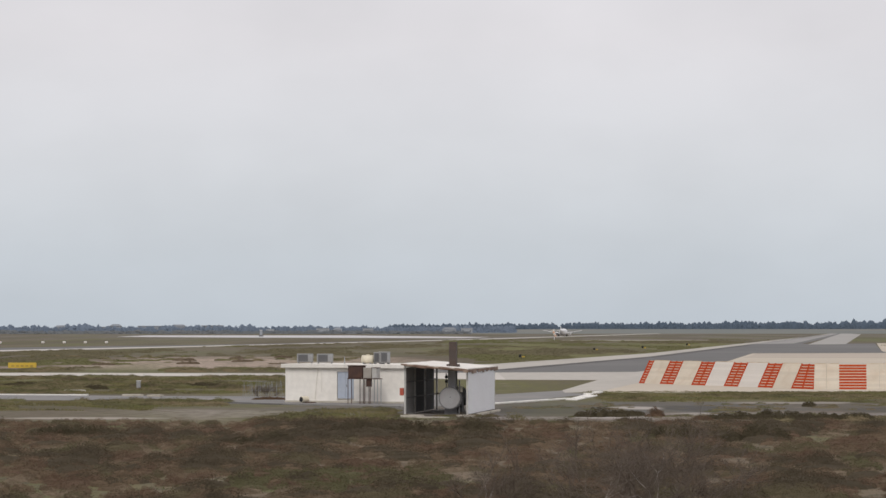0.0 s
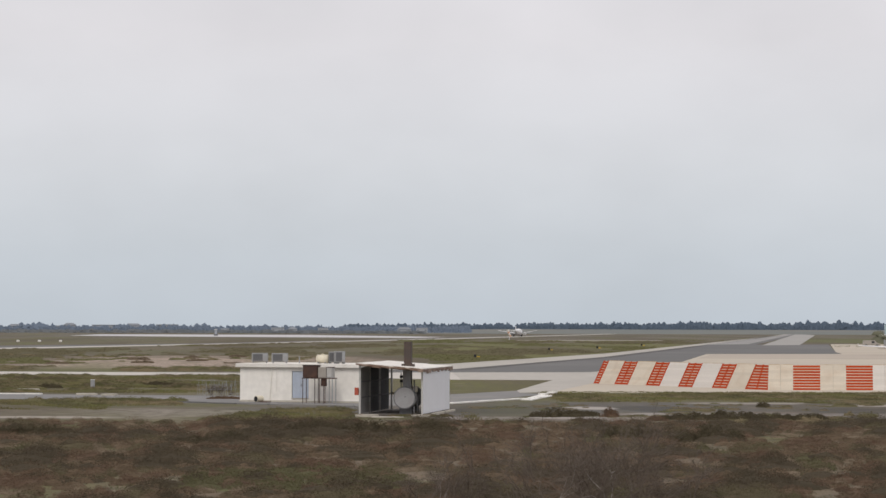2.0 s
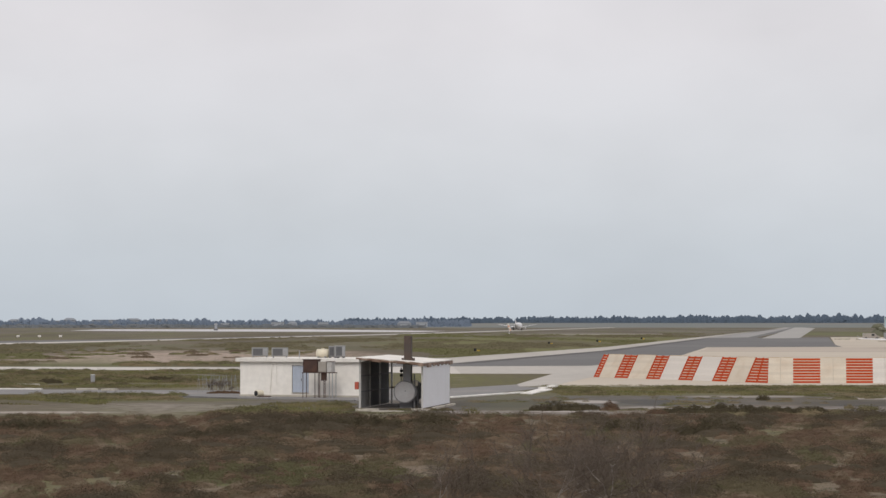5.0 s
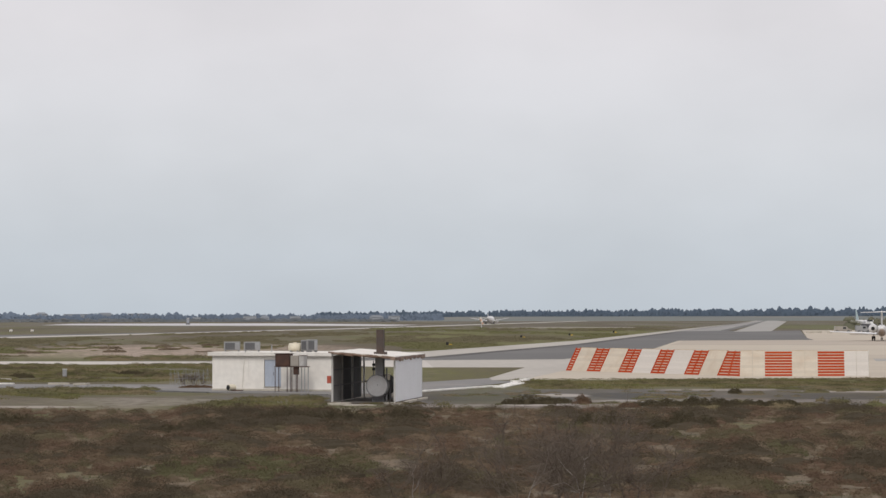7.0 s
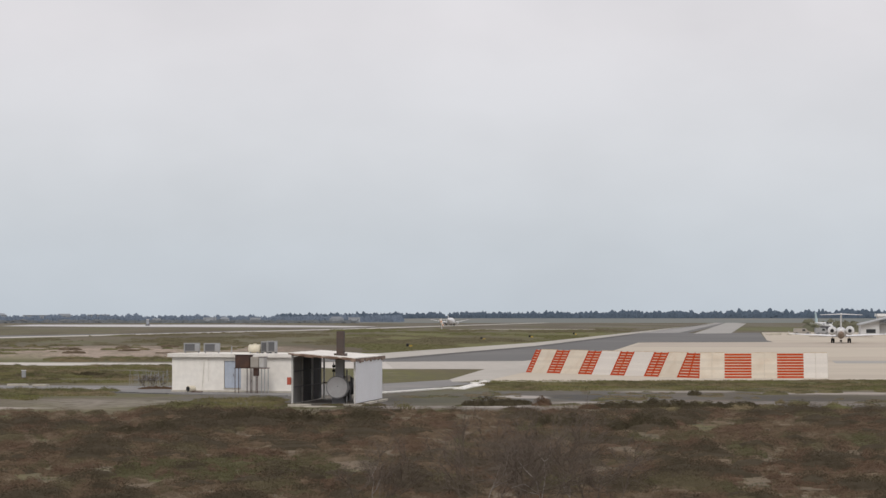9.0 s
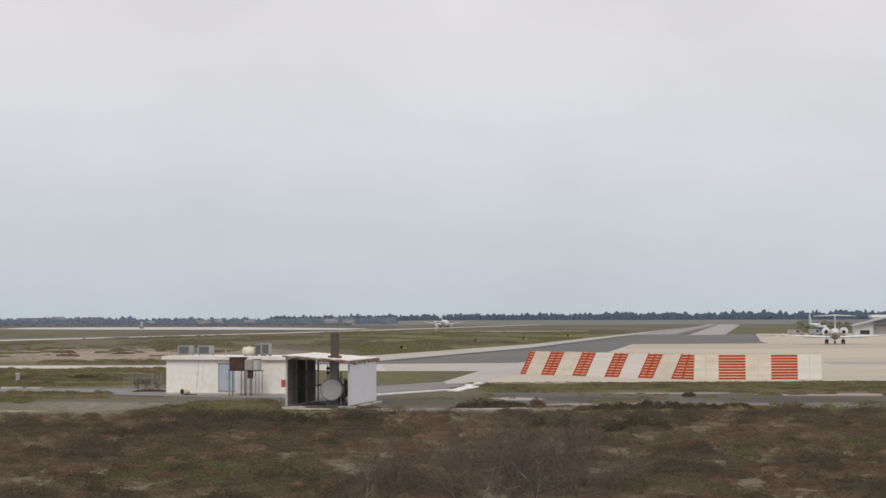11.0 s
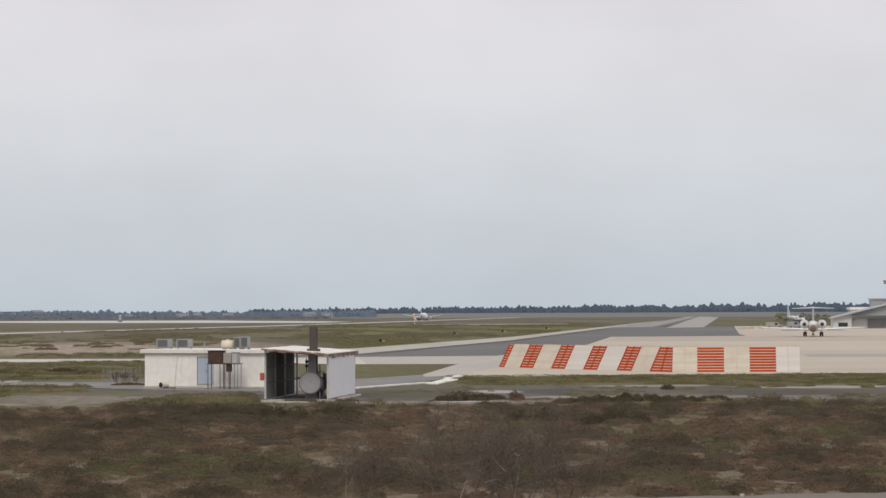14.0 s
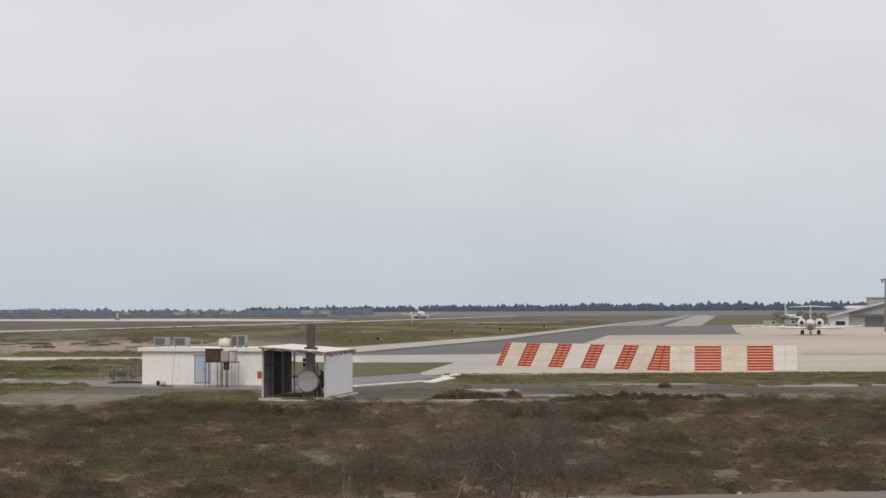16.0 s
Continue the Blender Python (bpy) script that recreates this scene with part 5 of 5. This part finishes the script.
def vehicle(m, body_mat, length, height, label, kind_name):
    """A van or truck seen from its side: body with a sloping bonnet, cab windows, wheels."""
    root = thing(kind_name, m, label, kind_name.replace("_", " "))
    side = [(0, 0.35), (length, 0.35), (length, 0.95), (length - 0.9, 1.15), (length - 1.6, height), (0.1, height)]
    part("body", sweep([[(x, y, z) for x, z in side] for y in (0, 1.9)]), body_mat, root)
    part("window", box(length - 2.6, -0.02, height * 0.58, length - 1.7, 0.0, height * 0.88), glass_dark, root, "dark side window")
    part("bumper", box(length - 0.02, 0.1, 0.35, length + 0.1, 1.8, 0.6), dark_grille, root)
    for x in (0.9, length - 0.9):
        for y in (-0.02, 1.7):
            tyre = part("wheel", tube((x, y, 0.36), (x, y + 0.22, 0.36), 0.36, seg=14), black, root)
            part("rim", tube((x, y - 0.01, 0.36), (x, y + 0.23, 0.36), 0.18, seg=10), galv, tyre)
    return root


tan_paint = surface("tan_vehicle_paint", (0.36, 0.33, 0.29), 0.4)
dark_paint = surface("dark_vehicle_paint", (0.07, 0.07, 0.08), 0.4)
vehicle(pose(142.5, 768, 0, 0, 0, -4), tan_paint, 5.2, 1.9, "tan pickup parked beyond the apron", "pickup")
vehicle(pose(148.5, 764, 0, 0, 0, 4), galv, 4.6, 2.1, "grey van parked beyond the apron", "van")
vehicle(pose(151.5, 772, 0, 0, 0, -2), dark_paint, 6.2, 2.6, "dark truck parked beyond the apron", "truck")
for x, y, w in ((130.2, 742, 2.0), (133.6, 748, 2.6), (136.8, 745, 1.4)):
    lump = thing("concrete_block", pose(x, y, 0), "white concrete block at the edge of the apron", "block", "blocks along the apron")
    part("block", box(-w / 2, -0.4, 0, w / 2, 0.4, 0.6, 0.06), slab_pale, lump)
woods("far_shrubs", 183, 201, 930, 958, 26, 4.2, 5.8, hazed_olive, "haze-paled olive shrubs beyond the parked aircraft", 0.5)

mast = thing("light_mast", pose(141.5, 602, 0), "tall dark floodlight mast beside the apron", "mast")
part("pole", tube((0, 0, 0), (0, 0, 12.9), 0.28, 0.16, 12), dark_grille, mast)
part("crossbar", box(-1.1, -0.15, 12.5, 1.1, 0.15, 12.8), dark_grille, mast)
for x in (-0.8, 0, 0.8):
    part("floodlight", box(x - 0.25, -0.4, 11.9, x + 0.25, -0.1, 12.5, 0.03), dark_grille, mast)


def far_house(x, y, w, d, h, flat, wall, turn=0):
    root = thing("far_house", pose(x, y, 0, 0, 0, turn), "small pale house among the far trees", "house", "houses beyond the airfield")
    part("wall", box(-w / 2, 0, 0, w / 2, d, h), wall, root)
    if flat:
        part("roof", box(-w / 2 - 0.3, -0.3, h, w / 2 + 0.3, d + 0.3, h + 0.4), wall, root)
    else:
        part("roof", sweep([[(-w / 2 - 0.4, -0.4, h), (w / 2 + 0.4, -0.4, h), (w / 2 + 0.4, d + 0.4, h), (-w / 2 - 0.4, d + 0.4, h)], [(-w / 2 + 2, d / 2 - 0.1, h + 1.8), (w / 2 - 2, d / 2 - 0.1, h + 1.8), (w / 2 - 2, d / 2 + 0.1, h + 1.8), (-w / 2 + 2, d / 2 + 0.1, h + 1.8)]]), house_roof, root)
    for k in range(max(2, int(w / 4))):
        wx = -w / 2 + 1.5 + k * (w - 3) / max(1, int(w / 4) - 1)
        part("window", box(wx - 0.5, -0.05, h * 0.45, wx + 0.5, -0.003, h * 0.75), far_glass, root)
    return root


for x, y, w, d, h, flat in ((-137, 1990, 6, 8, 2.9, True), (-96, 2005, 10, 9, 3.8, True), (-84, 2000, 7, 8, 2.9, False), (5, 2000, 11, 9, 3.0, False), (19, 2005, 9, 8, 3.8, True), (-250, 2150, 22, 9, 5.6, True), (-198, 2155, 18, 9, 6.0, True), (-60, 2010, 8, 8, 3.6, True)):
    far_house(x, y, w, d, h, flat, white_house if y < 2100 else house_wall)
rng_h = random.Random(4)
for k in range(9):
    far_house(-330 + k * 16 + rng_h.uniform(-5, 5), 2180 + rng_h.uniform(0, 60), rng_h.uniform(8, 16), 8, rng_h.uniform(4.4, 5.8), k % 3 != 0, house_wall)

hut = thing("marker_hut", pose(-101.5, 1402, 0), "white marker hut on a dark base beyond the runway", "hut")
part("base", box(-1.1, 0, 0, 1.1, 3, 1.0), dark_grille, hut)
part("wall", box(-0.65, 0.2, 1.0, 0.65, 2.6, 3.5), house_wall, hut)
part("roof", box(-0.75, 0, 3.5, 0.75, 2.8, 3.7), fascia_white, hut)
# ---------- airfield signs, lights and markers ----------
for k in (0, 2, 3, 4, 5):
    x, y = -136.0 + k * 6.55 - 6, 806.0 + k * 2
    lamp = thing("approach_light", pose(x, y, 0), "white approach light box on a short post", "approach light", "row of approach lights")
    part("post", tube((0, 0, 0), (0, 0, 0.5), 0.08, seg=8), steel_post, lamp)
    part("housing", box(-0.45, -0.3, 0.4, 0.45, 0.3, 1.0, 0.08), plane_white, lamp)
    part("lens", box(-0.32, -0.33, 0.48, 0.32, -0.301, 0.92), off_white, lamp)

sign_mark = surface("faded_sign_marking", (0.36, 0.25, 0.06), 0.7)
sign = thing("taxiway_sign", pose(-57.4, 343, 0, 0, 0, -4), "long yellow taxiway sign with dark markings on legs", "sign")
part("panel", box(-1.95, 0, 0.25, 1.95, 0.25, 0.98, 0.03), yellow, sign)
for k in range(5):
    part("marking", box(-1.5 + k * 0.65, -0.012, 0.45, -1.1 + k * 0.65, -0.004, 0.62), sign_mark, sign)
for x in (-1.6, 0, 1.6):
    part("leg", tube((x, 0.12, 0), (x, 0.12, 0.25), 0.05, seg=8), steel_post, sign)

for x, y in ((14.4, 468), (36.5, 606), (53.0, 667), (74.0, 762)):
    lamp = thing("edge_marker", pose(x, y, 0), "small black and yellow edge marker in the grass", "marker", "edge markers along the taxiway")
    part("housing", box(-0.28, 0, 0.12, 0.2, 0.4, 0.68, 0.05), black, lamp)
    part("panel", box(0.28, 0.1, 0.1, 0.85, 0.2, 0.34), yellow, lamp)
    for sx in (-0.2, 0.75):
        part("leg", tube((sx, 0.2, 0), (sx, 0.2, 0.2), 0.04, seg=6), steel_post, lamp)

post = thing("cable_cabinet", pose(-28.4, 234.5, 0), "white cable cabinet on a dark plinth in the grass", "cabinet")
part("plinth", box(-0.2, -0.02, 0, 0.2, 0.42, 0.22), dark_grille, post)
part("casing", box(-0.18, 0, 0.22, 0.18, 0.4, 0.86, 0.02), galv, post)
part("lid", box(-0.21, -0.04, 0.86, 0.21, 0.44, 0.9), plane_white, post)

bollard = thing("bollard", pose(68.3, 344, 0.03), "short dark steel bollard standing on the apron", "bollard")
part("post", tube((0, 0, 0), (0, 0, 0.5), 0.11, 0.10, 10), dark_grille, bollard)
part("cap", tube((0, 0, 0.5), (0, 0, 0.57), 0.13, 0.05, 10), dark_grille, bollard)

sock = thing("windsock", pose(47.2, 1066, 0), "drooping orange and white windsock on a mast", "windsock")
part("mast", tube((0, 0, 0), (0, 0, 4.6), 0.09, 0.06, 8), plane_white, sock)
for k in range(4):
    a = (-0.75 + 0.33 * k, 0, 4.3 - 0.72 * k)
    b = (-0.75 + 0.33 * (k + 1), 0, 4.3 - 0.72 * (k + 1))
    part("cloth_band", tube(a, b, 0.55 - 0.05 * k, 0.5 - 0.05 * k, 14), orange if k % 2 else off_white, sock, "faded orange band" if k % 2 else "off-white band")
part("hoop", tube((-0.78, 0, 4.36), (-0.75, 0, 4.29), 0.58, seg=16), steel_post, sock)

cage = thing("wire_cage", pose(-16.4, 206.5, 0, 0, 0, -14), "grey wire cage of thin posts beside the road", "cage")
for k in range(15):
    for y in (0, 1.2):
        part("post", tube((k * 0.22, y, 0), (k * 0.22 + random.uniform(-0.2, 0.2), y + random.uniform(-0.1, 0.1), 1.45 + random.uniform(-0.3, 0.15)), 0.010, seg=5), galv, cage)
for z in (0.3, 0.7, 1.1, 1.45):
    for y in (0, 1.2):
        part("wire", tube((-0.1, y, z), (3.2, y, z + random.uniform(-0.12, 0.12)), 0.007, seg=4), galv, cage)
for k in range(8):
    x = random.uniform(0, 2.2)
    part("wire", tube((x, 0.05, random.uniform(0.1, 0.6)), (x + random.uniform(0.4, 1.1), 1.1, random.uniform(0.9, 1.45)), 0.007, seg=4), galv, cage)
bare_shrub(-14.6, 207.0, 1.3, 1.1, 8, "small dry shrub grown through the wire cage", 21)
bush(-14.0, 204.4, 2.2, 0.25, rust_bush, "low rust-brown weeds beside the road", 0.5)
for x, y, w, d, turn in ((-26.5, 214.6, 1.8, 1.4, 10), (-24.3, 213.4, 1.2, 1.2, -20), (-33.6, 230, 2.0, 1.0, 0)):
    slab = thing("broken_slab", pose(x, y, 0, 0, 0, turn), "pale broken concrete slab at the road's edge", "slab", "slabs along the road")
    part("slab", prism([(-w / 2, -d / 2), (w / 2, -d / 2 + 0.1), (w / 2 - 0.2, d / 2), (-w / 2 + 0.1, d / 2 - 0.1)], -0.05, 0.16), slab_pale, slab)
for x, y, w, h in ((12.6, 217.4, 0.9, 0.20), (13.6, 221.4, 1.0, 0.22), (13.9, 224.0, 0.8, 0.2), (11.6, 208.4, 0.7, 0.12), (10.4, 203.6, 0.9, 0.14)):
    lump = thing("white_rubble", pose(x, y, 0, 0, 0, 37 * w), "whitewashed broken concrete lump beside the kerb", "rubble", "rubble along the kerb")
    pts = [(w / 2 * math.cos(k) * random.uniform(0.7, 1.1), w / 2 * math.sin(k) * random.uniform(0.7, 1.1)) for k in [2 * math.pi * i / 7 for i in range(7)]]
    part("lump", prism(pts, -0.05, h), kerb_white, lump)
